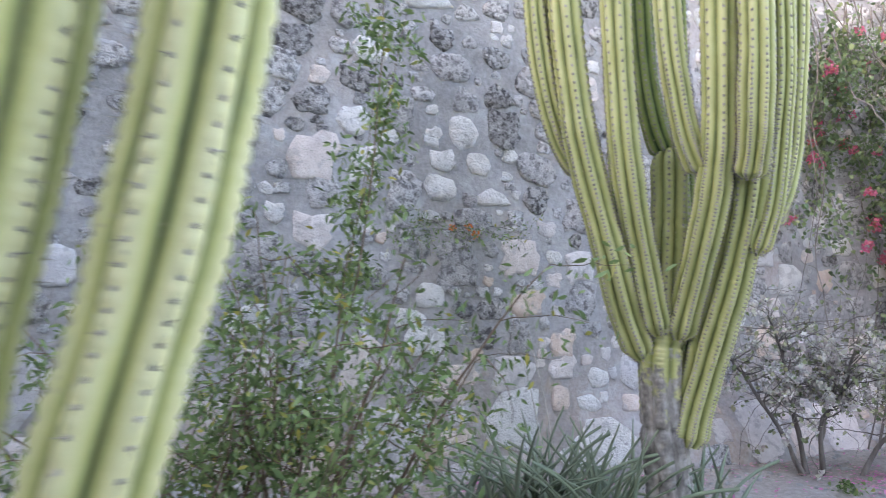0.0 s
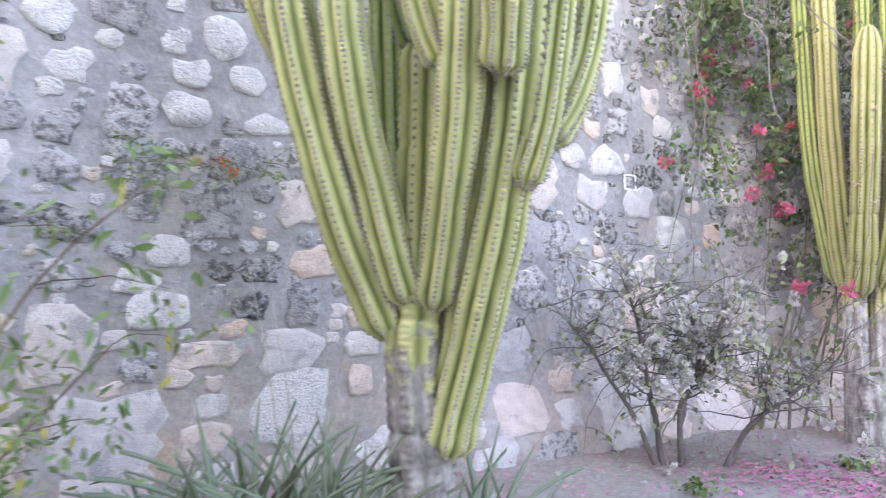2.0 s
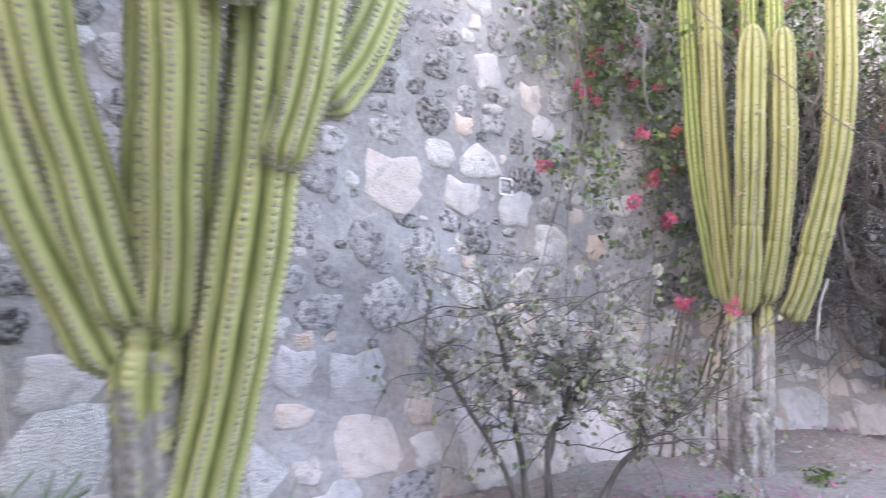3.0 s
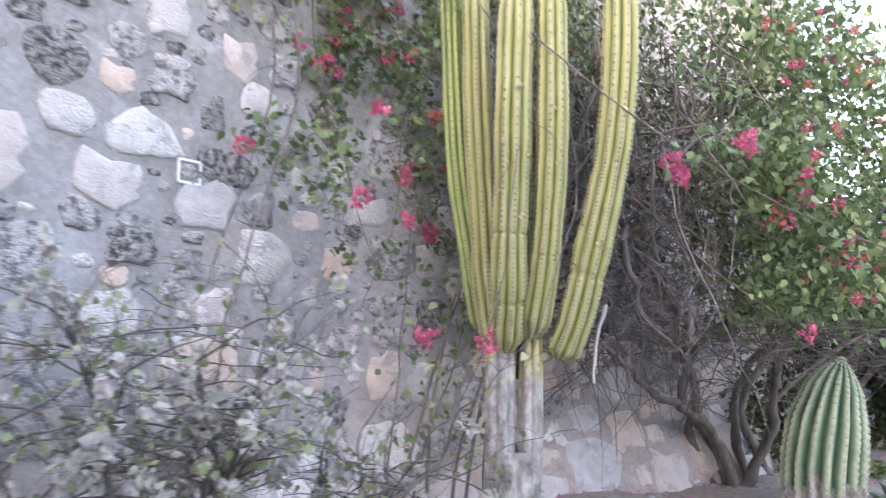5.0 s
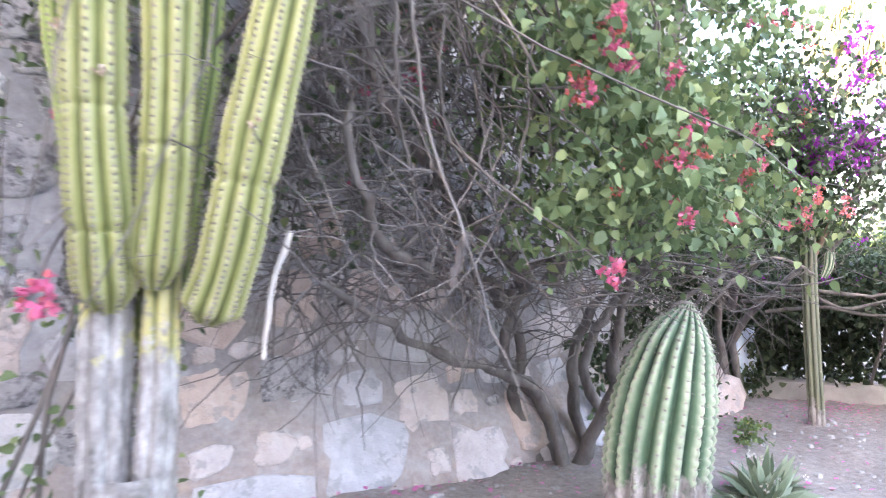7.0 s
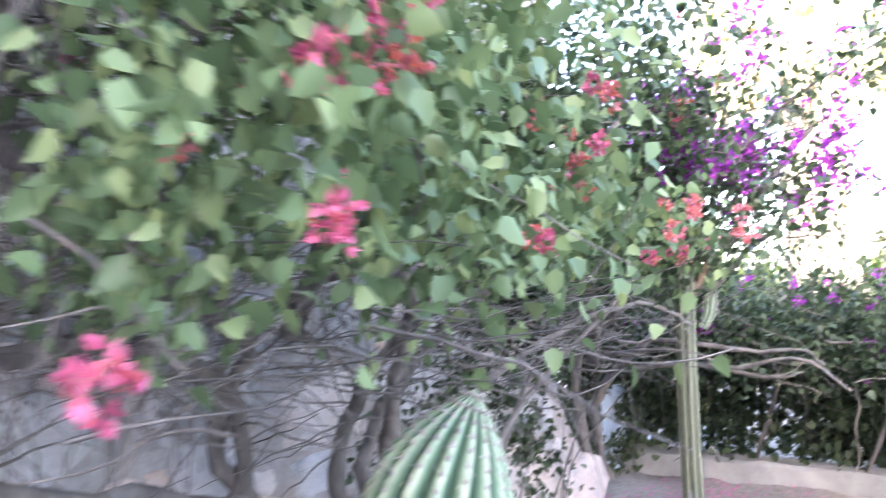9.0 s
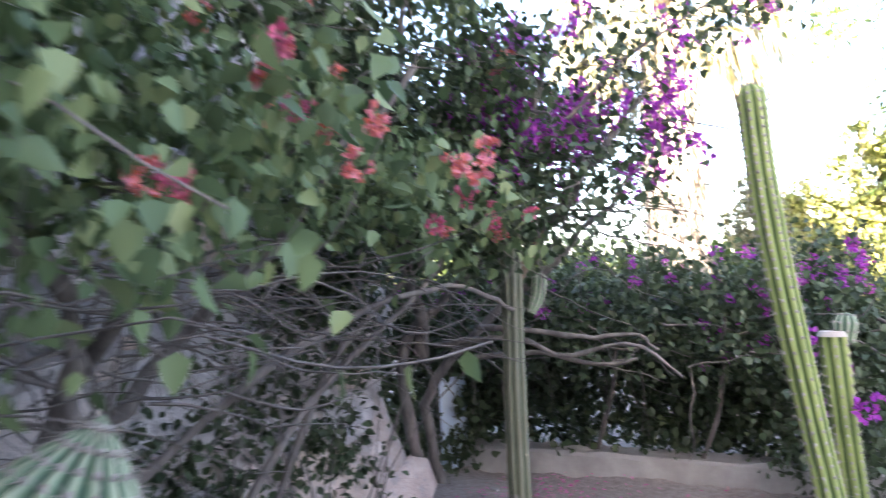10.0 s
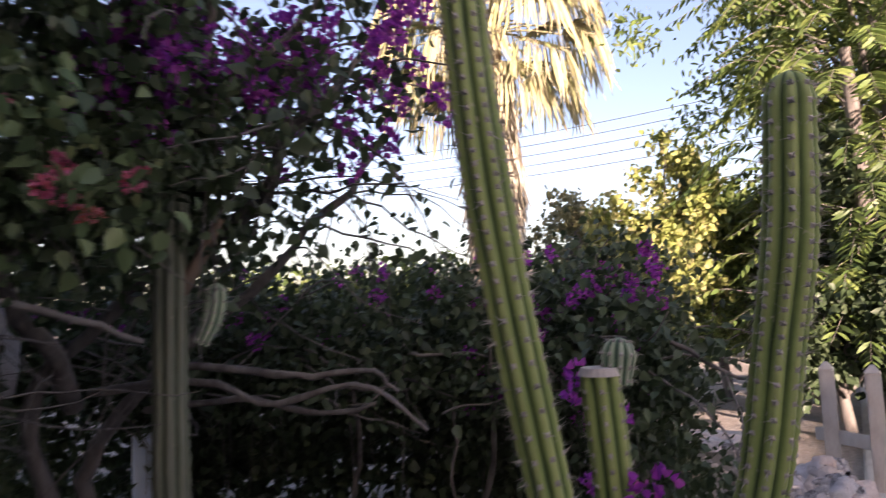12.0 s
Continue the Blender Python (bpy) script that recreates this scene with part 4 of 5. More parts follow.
# ---- low bush with white bracts ----
def white_bush():
    c = thing("white_bougainvillea", (3.15, 5.95, -0.02), "sparse twiggy bougainvillea bush with white bracts and few leaves", "shrub", "bougainvilleas")
    stems = ([(3.05, 6.0, -0.05), (2.86, 5.98, 0.35), (2.62, 5.95, 0.72), (2.42, 5.9, 1.0)], [(3.2, 6.0, -0.05), (3.22, 5.97, 0.4), (3.3, 5.92, 0.72), (3.26, 5.9, 1.15)],
             [(3.2, 6.0, -0.05), (3.24, 5.96, 0.42), (3.42, 5.9, 0.7), (3.5, 5.85, 1.1)], [(3.5, 5.95, -0.05), (3.72, 5.9, 0.3), (3.96, 5.85, 0.5), (4.25, 5.82, 0.72)],
             [(3.1, 6.02, -0.05), (3.02, 6.0, 0.5), (2.92, 5.96, 0.9), (2.8, 5.9, 1.3)])
    tips = local(c, limbs_of(c, stems, 0.024, 0.008, M_BARK, "stem", 6, 14))
    n = 190
    top = tips[rng.integers(len(tips), size=n)]
    h2, p = twigs(top, np.column_stack([rng.normal(0, 1, n), rng.normal(-0.1, 0.5, n), rng.normal(0.55, 0.5, n)]), 0.58, 0.0055, 0.45, 0.03, 9, 4)
    piece("twig_mass", h2.mesh("twig_mass", M_BARK), c, "", "stuff")
    pts = p[:, 2:].reshape(-1, 3)
    h3, p3 = twigs(pts[rng.integers(len(pts), size=400)], unit(400), 0.26, 0.0025, 0.5, 0.0, 5, 3)
    piece("twig_mass", h3.mesh("twig_mass", M_BARK), c, "", "stuff")
    pts = np.concatenate([pts, p3.reshape(-1, 3)])
    foliage("foliage", clumps(pts, 0.02, 900), 0.045, M_LEAF_BUSH, c)
    flowers(c, [Vector(q) + c.location for q in pts[rng.integers(len(pts), size=190)]], K_WHITE, (0.85, 1.5))


white_bush()


def cloud(n, lo, hi, keep=None):
    p = rng.uniform(lo, hi, (n, 3))
    return p[keep(p)] if keep is not None else p


# ---- bougainvillea hanging over the wall behind the yellowed cactus ----
def wall_bougainvillea():
    c = thing("pink_bougainvillea", (4.6, 7.2, 0.0), "bougainvillea with pink bracts hanging down the wall on grey stems", "climber", "bougainvilleas")
    n = 44
    x = rng.uniform(3.6, 6.3, n)
    starts = wall_face(x, np.full(n, 4.9), rng.uniform(0.02, 0.45, n) * np.where(x > 4.6, 0.5, 1))
    h, p = twigs(local(c, starts), np.column_stack([rng.normal(0, 0.2, n), rng.normal(-0.05, 0.08, n), np.full(n, -1.0)]), 3.7, 0.010, 0.26, 0.02, 16, 4)
    low = wall_face(np.linspace(4.1, 5.0, 7), np.full(7, 0.0), 0.06)
    h1, p1 = twigs(local(c, low), np.column_stack([rng.normal(0.1, 0.12, 7), np.zeros(7), np.ones(7)]), 2.4, 0.012, 0.16, 0.0, 14, 5)
    piece("twig_mass", h1.mesh("twig_mass", M_BARK), c, "", "stuff")
    piece("twig_mass", h.mesh("twig_mass", M_BARK), c, "", "stuff")
    pts = p[:, 2:].reshape(-1, 3)
    h2, p2 = twigs(pts[rng.integers(len(pts), size=520)], unit(520) + np.array([-0.2, -0.15, -0.2]), 0.42, 0.003, 0.5, 0.05, 6, 3)
    piece("twig_mass", h2.mesh("twig_mass", M_TWIG), c, "", "stuff")
    q = p2.reshape(-1, 3)
    q = q[(q[:, 1] > -0.55) & (q[:, 2] > 1.25) & (rng.uniform(size=len(q)) < np.clip((q[:, 2] - 0.9) / 1.6, 0.12, 1))]
    foliage("foliage", np.concatenate([clumps(q, 0.075, 12500), clumps(p1[:, 3:].reshape(-1, 3), 0.09, 260)]), 0.062, M_LEAF_BOUG, c)
    at = q[rng.integers(len(q), size=105)] + np.array([0, -0.05, 0])
    flowers(c, [Vector(a) + c.location for a in at], K_PINK + K_RED[:1], (0.8, 1.35))
    flowers(c, [(4.29, 6.37, 1.86), (4.05, 6.5, 2.0), (4.2, 6.6, 2.55), (3.75, 6.75, 2.95), (4.42, 6.5, 1.25), (4.72, 6.35, 1.22)], K_PINK, (0.9, 1.2))


wall_bougainvillea()


# ---- the large coral bougainvillea over the barrel cactus ----
def coral_bougainvillea():
    c = thing("coral_bougainvillea", (7.3, 7.8, 0.0), "large bougainvillea with coral and pink bracts on twisted grey trunks", "shrub", "bougainvilleas")
    limbs = local(c, limbs_of(c, ([(7.55, 7.7, -0.1), (7.45, 7.8, 0.3), (7.2, 7.8, 0.7), (7.25, 7.72, 1.05), (7.1, 7.5, 1.3), (6.7, 7.1, 1.42)],
              [(7.45, 7.75, -0.1), (7.3, 7.85, 0.4), (7.32, 7.75, 0.8), (7.22, 7.75, 1.1), (7.4, 7.3, 1.4), (7.8, 6.9, 1.6)],
              [(7.5, 7.6, -0.1), (7.42, 7.7, 0.35), (7.1, 7.6, 0.55), (6.6, 7.3, 0.75), (6.1, 7.0, 1.0), (5.7, 6.8, 1.25)],
              [(7.9, 7.75, -0.1), (7.75, 7.75, 0.5), (7.8, 7.6, 1.0), (8.0, 7.2, 1.45), (8.4, 6.9, 1.9)],
              [(8.2, 7.8, -0.1), (8.0, 7.8, 0.5), (8.15, 7.7, 1.0), (8.5, 7.3, 1.6), (8.9, 7.1, 2.2)],
              [(7.6, 7.6, 0.0), (7.75, 7.4, 0.5), (7.7, 7.3, 0.9), (7.6, 7.0, 1.3), (7.3, 6.6, 1.6)],
              [(7.2, 7.75, 1.05), (6.8, 7.3, 1.2), (6.3, 6.9, 1.25), (5.9, 6.6, 1.5), (5.75, 6.5, 2.0)],
              [(7.3, 7.6, 1.2), (6.6, 7.2, 1.6), (6.1, 7.0, 2.2), (5.9, 6.9, 3.0)], [(7.4, 7.5, 1.2), (7.6, 7.1, 1.9), (7.7, 6.8, 2.6), (7.9, 6.7, 3.3)]), 0.05, 0.016, M_BARK, "trunk", 7, 26))
    limbs_of(c, ([(8.2, 7.9, -0.1), (8.6, 7.6, 0.8), (9.2, 7.5, 1.3), (9.75, 7.45, 1.75)], [(7.9, 7.6, 0.6), (8.5, 7.3, 1.1), (9.2, 7.25, 1.3), (9.7, 7.3, 1.2)], [(8.6, 8.0, -0.1), (8.9, 7.8, 0.9), (9.4, 7.7, 1.4), (9.9, 7.6, 2.0)]),
             0.022, 0.009, M_BARK, "limb", 6, 20)
    n = 150
    way = np.column_stack([rng.normal(0, 0.9, n), rng.normal(-0.15, 0.5, n), rng.normal(0.3, 0.45, n)])
    h2, p2 = twigs(limbs[rng.integers(len(limbs), size=n)], way, 0.6, 0.006, 0.35, 0.03, 12, 5)
    piece("twig_mass", h2.mesh("twig_mass", M_TWIG), c, "", "stuff")
    # bare tangle on the shaded side towards the yellowed cactus
    m = 850
    s = local(c, np.column_stack([rng.uniform(5.5, 6.9, m), rng.uniform(6.5, 7.5, m), rng.uniform(1.1, 3.2, m) ** 1.0]))
    h3, p3 = twigs(s, unit(m) + np.array([-0.3, -0.3, -0.15]), 0.7, 0.006, 0.45, 0.02, 8, 3)
    piece("twig_mass", h3.mesh("twig_mass", M_TWIG), c, "dense tangle of bare grey twigs", "stuff")
    m = 95
    s = local(c, np.column_stack([rng.uniform(5.5, 7.2, m), rng.uniform(6.3, 7.3, m), rng.uniform(2.4, 3.6, m)]))
    h5, _ = twigs(s, np.column_stack([rng.normal(-0.1, 0.3, m), rng.normal(-0.1, 0.2, m), np.full(m, -1.0)]), 1.5, 0.010, 0.36, 0.0, 14, 6)
    piece("twig_mass", h5.mesh("twig_mass", M_BARK), c, "hanging grey vine stems", "stuff")
    # dark leaves added behind the tangle so its gaps look shaded
    foliage("dark_fill_leaves", local(c, clumps(cloud(260, (5.4, 6.8, 1.5), (7.2, 7.7, 4.8)), 0.12, 2000)), 0.05, M_LEAF_SHADED, c)
    m = 170
    sx = rng.uniform(6.5, 9.3, m)
    s = local(c, np.column_stack([sx, 6.15 + 0.5 * np.maximum(0, sx - 7.0) + rng.uniform(0, 0.9, m), rng.uniform(1.05, 1.4, m)]))
    h4, p4 = twigs(s, np.column_stack([rng.normal(0.2, 0.8, m), rng.normal(-0.3, 0.5, m), rng.normal(0, 0.15, m)]), 0.55, 0.0045, 0.35, 0.0, 8, 3)
    piece("twig_mass", h4.mesh("twig_mass", M_TWIG), c, "bare twigs under the leaf canopy", "stuff")
    limbs_of(c, ([(5.48, 6.34, 1.42), (5.42, 6.36, 1.2), (5.38, 6.36, 0.98)],), 0.013, 0.009, M_DEADWOOD, "cut_stub", 6, 8, "pale dead stick")
    limbs_of(c, ([(6.3, 6.55, 1.42), (6.22, 6.47, 1.3), (6.16, 6.43, 1.2)],), 0.028, 0.018, M_TWIG, "cut_stub", 7, 8)

    def shell(p):
        """The leafy front: a canopy that leans over the path, open below."""
        edge = 5.84 + 0.5 * np.maximum(0, p[:, 0] - 7.0) + 0.45 * np.maximum(0, 6.6 - p[:, 0])
        floor_z = 1.3 + 0.14 * smooth(6.7, 7.2, p[:, 0]) + 0.1 * smooth(7.3, 8.6, p[:, 0]) + 0.10 * np.sin(4 * p[:, 0]) + 0.35 * np.maximum(0, 6.3 - p[:, 0])
        return (rng.uniform(size=len(p)) < np.where((p[:, 2] > 1.9) & (p[:, 0] > 8.0), 0.22, np.where(p[:, 2] > 2.1, 0.7, 1.0))) & (p[:, 0] > 6.45 + 0.2 * (p[:, 1] - 6.1)) & (p[:, 1] > edge) & (p[:, 1] < edge + 1.1) & (p[:, 2] > floor_z)

    centres = cloud(1300, (5.8, 5.6, 1.1), (9.6, 8.2, 3.5), shell)
    at = local(c, clumps(centres, 0.10, 12500))
    foliage("foliage", at, 0.060, M_LEAF_BOUG, c, droop=0.9)
    high = cloud(160, (5.8, 6.3, 2.6), (8.8, 7.8, 4.2))
    foliage("top_foliage", local(c, clumps(high, 0.14, 3000)), 0.06, M_LEAF_BOUG, c, droop=0.6)
    # single drooping leaves on one shoot
    row = spline([(7.72, 6.42, 1.24), (7.9, 6.28, 1.17), (8.06, 6.18, 1.17), (8.2, 6.12, 1.2)], 9)
    sh = Heap()
    sh.add(*tube(local(c, row), 0.003, 4))
    piece("shoot", sh.mesh("shoot", M_TWIG), c)
    v, f = scatter(local(c, row[1::2]), np.array([[0.1, 0, -1.0]] * 4) + rng.normal(0, 0.1, (4, 3)), 0.075, flat=0.0)
    piece("drooping_leaves", raw("drooping_leaves", v, f, M_LEAF_BOUG), c)
    fix = [(6.66, 6.01, 1.56), (8.09, 6.02, 1.57), (7.78, 6.0, 1.5), (8.78, 6.82, 1.51), (6.35, 6.0, 2.35), (7.77, 5.95, 1.56)]
    flowers(c, fix, K_RED, (0.4, 0.55))
    flowers(c, [(6.56, 5.92, 1.25), (6.54, 5.88, 2.09), (6.6, 5.86, 2.02), (5.61, 5.4, 2.15), (5.68, 5.42, 2.12), (5.72, 5.45, 2.2), (4.96, 5.1, 1.88), (5.0, 5.12, 1.84)], K_PINK, (0.75, 1.0))
    reach = []
    for s in ([(6.5, 6.2, 2.3), (6.0, 5.8, 2.35), (5.4, 5.4, 2.15), (4.96, 5.1, 1.9)], [(6.5, 6.1, 2.2), (6.1, 5.7, 2.3), (5.62, 5.42, 2.18)], [(6.4, 6.3, 2.6), (6.0, 5.9, 2.7), (5.5, 5.6, 2.6)]):
        line = spline(s, 16)
        sh = Heap()
        sh.add(*tube(local(c, line), np.linspace(0.006, 0.002, 16), 4))
        piece("shoot", sh.mesh("shoot", M_TWIG), c)
        reach.append(line[3:])
    reach = np.concatenate(reach)
    foliage("foliage", local(c, clumps(reach, 0.05, 150)), 0.055, M_LEAF_BOUG, c, droop=0.8)
    flowers(c, [(7.95, 5.92, 1.5), (8.69, 6.54, 1.72), (8.6, 6.5, 1.66)], K_RED, (0.4, 0.55))
    front = centres[centres[:, 1] < 5.95 + 0.5 * np.maximum(0, centres[:, 0] - 7.0)]
    flowers(c, front[rng.integers(len(front), size=100)] + rng.normal(0, 0.08, (100, 3)) + np.array([0, 0.03, 0]), K_RED + K_PINK, (0.4, 0.8))


coral_bougainvillea()


# ---- purple bougainvillea over the old columnar cactus ----
def purple_bougainvillea():
    c = thing("purple_bougainvillea", (10.3, 8.5, 0.0), "dark leafy bougainvillea with purple bracts arching over the cactus", "shrub", "bougainvilleas")
    limbs = local(c, limbs_of(c, ([(10.25, 8.55, -0.1), (10.1, 8.45, 0.5), (10.0, 8.3, 1.0), (10.2, 7.9, 1.5), (10.1, 7.5, 2.0), (9.9, 7.2, 2.5)], [(10.35, 8.5, -0.1), (10.2, 8.4, 0.6), (10.35, 8.1, 1.1), (10.6, 7.6, 1.6), (10.9, 7.2, 2.1)],
              [(10.1, 8.4, 0.9), (9.6, 8.0, 1.4), (9.2, 7.6, 2.0), (9.0, 7.3, 2.7)], [(10.2, 7.9, 1.5), (10.27, 7.5, 1.7), (10.27, 7.25, 1.85), (10.6, 7.0, 2.4)]), 0.045, 0.014, M_BARK, "trunk", 7, 24))
    arch = local(c, limbs_of(c, ([(10.1, 7.5, 2.0), (10.3, 7.0, 2.5), (10.8, 6.6, 2.9), (11.3, 6.3, 3.05)],), 0.014, 0.005, M_BARK, "limb", 6, 24))
    foliage("arch_foliage", clumps(arch, 0.11, 420), 0.055, M_LEAF_SHADED, c, droop=0.6)
    flowers(c, [Vector(q) + c.location for q in clumps(arch, 0.13, 22)], K_PURPLE, (0.35, 0.7))
    h2, p = twigs(limbs[rng.integers(len(limbs), size=130)], unit(130) + np.array([0, -0.2, 0.1]), 0.8, 0.006, 0.4, 0.05, 8, 4)
    piece("twig_mass", h2.mesh("twig_mass", M_BARK), c, "", "stuff")
    pts = p[:, 3:].reshape(-1, 3)
    pts = np.concatenate([pts, local(c, cloud(130, (9.5, 7.25, 1.6), (10.15, 7.95, 2.7)))])
    pts = pts[pts[:, 2] > 1.5]
    pts = pts[(pts[:, 0] < 0.25) | (rng.uniform(size=len(pts)) < 0.22)]
    plan = pts + np.array(c.location)
    pts = pts[(0.632 * plan[:, 0] - 0.786 * plan[:, 1] < 0.5) | (rng.uniform(size=len(pts)) < 0.22)]
    foliage("foliage", clumps(pts, 0.11, 12000), 0.054, M_LEAF_SHADED, c, droop=0.6)
    high = pts[(pts[:, 2] > 2.0) & (pts[:, 0] > -0.55)]
    heads = high[rng.integers(len(high), size=40)]
    flowers(c, [Vector(q) + c.location for q in clumps(heads, 0.12, 340)], K_PURPLE, (0.5, 1.0))
    # dark leaves added behind the trunk to stand in for deep shade
    behind = cloud(260, (9.95, 8.95, 0.05), (11.6, 9.9, 2.4))
    behind = behind[(behind[:, 0] < 11.1) | (behind[:, 2] < 1.35)]
    behind = behind[~((np.abs(behind[:, 0] - 10.78) < 0.14) & (np.abs(behind[:, 2] - 0.55) < 0.28))]
    behind = np.concatenate([behind, np.repeat([(10.66, 8.72, 0.16), (10.85, 8.74, 0.2), (10.88, 8.74, 0.5)], 3, 0)])
    foliage("back_foliage", local(c, clumps(behind, 0.10, 9500)), 0.07, M_LEAF_SHADED, c)


purple_bougainvillea()


# ---- hedge and kerb ----
def hedge():
    c = thing("hedge", (11.4, 7.5, 0.0), "thick dark bougainvillea hedge with bare limbs and purple bracts", "hedge")
    a, b = np.array([10.95, 9.1]), np.array([12.1, 6.05])
    d = (b - a) / np.linalg.norm(b - a)
    out = np.array([d[1], -d[0]]) * np.sign(-(d[1]))
    out = np.array([-abs(out[0]), -abs(out[1])])

    def at(n, lo, hi, front, depth, z_lo, z_hi):
        k, q = rng.uniform(lo, hi, n), rng.uniform(-front, depth, n)
        z = rng.uniform(z_lo, z_hi, n)
        p = a[None] + (b - a)[None] * k[:, None] - out[None] * q[:, None]
        return np.column_stack([p, z])

    heads = np.concatenate([at(420, -0.2, 0.92, 0.75, 0.8, 0.85, 1.3), at(60, 0.1, 0.9, 0.5, 0.7, 1.25, 1.5)])
    low = at(420, -0.12, 0.92, 0.05, 0.7, 0.12, 1.1)
    foliage("foliage", local(c, clumps(heads, 0.11, 22000)), 0.053, M_LEAF_SHADED, c, droop=0.6)
    # dark inner leaves deepen the shade inside the hedge
    foliage("inner_foliage", local(c, clumps(low, 0.10, 16000)), 0.07, M_LEAF_SHADED, c, droop=0.3)
    limbs_of(c, ([(10.1, 8.3, 0.95), (10.25, 7.8, 1.02), (10.4, 7.5, 0.9), (10.55, 7.15, 0.96), (10.65, 6.9, 0.79)], [(10.2, 8.0, 1.05), (10.45, 7.5, 1.0), (10.6, 7.15, 1.02), (10.67, 7.05, 0.93)],
              [(10.3, 8.2, 0.85), (10.45, 7.8, 0.9), (10.6, 7.4, 0.84), (10.72, 7.2, 0.87)], [(11.4, 8.0, 0.0), (11.2, 7.7, 0.5), (10.8, 7.4, 0.9)], [(11.6, 7.3, 0.0), (11.4, 7.0, 0.6), (11.0, 6.8, 1.1)]), 0.019, 0.009, M_BARK, "limb", 7, 16)
    m = 60
    bare = at(m, 0.0, 0.9, 0.8, 0.1, 0.8, 1.1)
    h3, _ = twigs(local(c, bare), np.column_stack([rng.normal(0.3, 0.4, m), rng.normal(-0.8, 0.4, m), rng.normal(0, 0.25, m)]), 0.7, 0.009, 0.5, 0.02, 9, 5)
    piece("twig_mass", h3.mesh("twig_mass", M_BARK), c, "", "stuff")
    hang = at(40, 0.0, 1.0, 0.35, 0.1, 0.7, 0.95)
    h2, _ = twigs(local(c, hang), [(0.05, 0, -1)] * 40, 0.5, 0.004, 0.15, 0.0, 6, 3)
    piece("twig_mass", h2.mesh("twig_mass", M_TWIG), c, "", "stuff")
    top = heads[(heads[:, 2] > 1.1)]
    flowers(c, top[rng.integers(len(top), size=110)] + np.array([-0.08, -0.03, 0.03]), K_PURPLE, (0.35, 0.75))
    flowers(c, [(10.13, 5.9, 0.8), (10.3, 6.1, 0.75), (10.35, 6.15, 1.02), (10.45, 6.1, 0.92), (10.4, 6.2, 0.6)], K_PURPLE, (0.6, 0.9))
    end = at(40, 0.62, 0.9, 0.7, -0.2, 0.75, 1.5)
    flowers(c, end, K_PURPLE, (0.4, 0.75))
    side = at(100, 0.76, 0.96, 1.0, 0.3, 0.1, 1.2)
    foliage("side_foliage", local(c, clumps(side, 0.09, 3200)), 0.05, M_LEAF_SHADED, c, droop=0.6)


hedge()


def kerb():
    a, b = Vector((10.75, 9.2, 0)), Vector((12.1, 5.95, 0))
    d = (b - a).normalized()
    s = Vector((-d.y, d.x, 0))
    bm = bmesh.new()
    n = 24
    rows = []
    for k in range(n + 1):
        p = a.lerp(b, k / n)
        q = [p - s * 0.1, p - s * 0.1 + Vector((0, 0, 0.12)), p - s * 0.08 + Vector((0, 0, 0.14)), p + s * 0.16 + Vector((0, 0, 0.14)), p + s * 0.18 + Vector((0, 0, -0.1))]
        rows.append([bm.verts.new(v + Vector((rng.normal(0, 0.006), rng.normal(0, 0.006), rng.normal(0, 0.006) - (0.12 if v is q[0] else 0.02)))) for v in q])
    for r0, r1 in zip(rows, rows[1:]):
        for c in range(4):
            bm.faces.new((r0[c], r1[c], r1[c + 1], r0[c + 1]))
    bmesh.ops.recalc_face_normals(bm, faces=bm.faces[:])
    tagged(part("kerb", bm, M_CONCRETE, None, "low grey concrete kerb along the hedge"), category="kerb", kind="structure")


kerb()
box("pavement", (12.25, 3.2, -0.12), (19.0, 5.5, 0.012), M_SLAB, None, 0.02, "pale concrete path", "structure")
tagged(bpy.data.objects["pavement"], category="path")
# added panel in place of the brightness showing through the hedge
tagged(box("bright_gap_panel", (10.62, 8.80, -0.06), (10.90, 8.82, 0.64), M_BLUE, None, 0.004, "pale blue panel standing in for brightness through the hedge gap"), category="sheet")


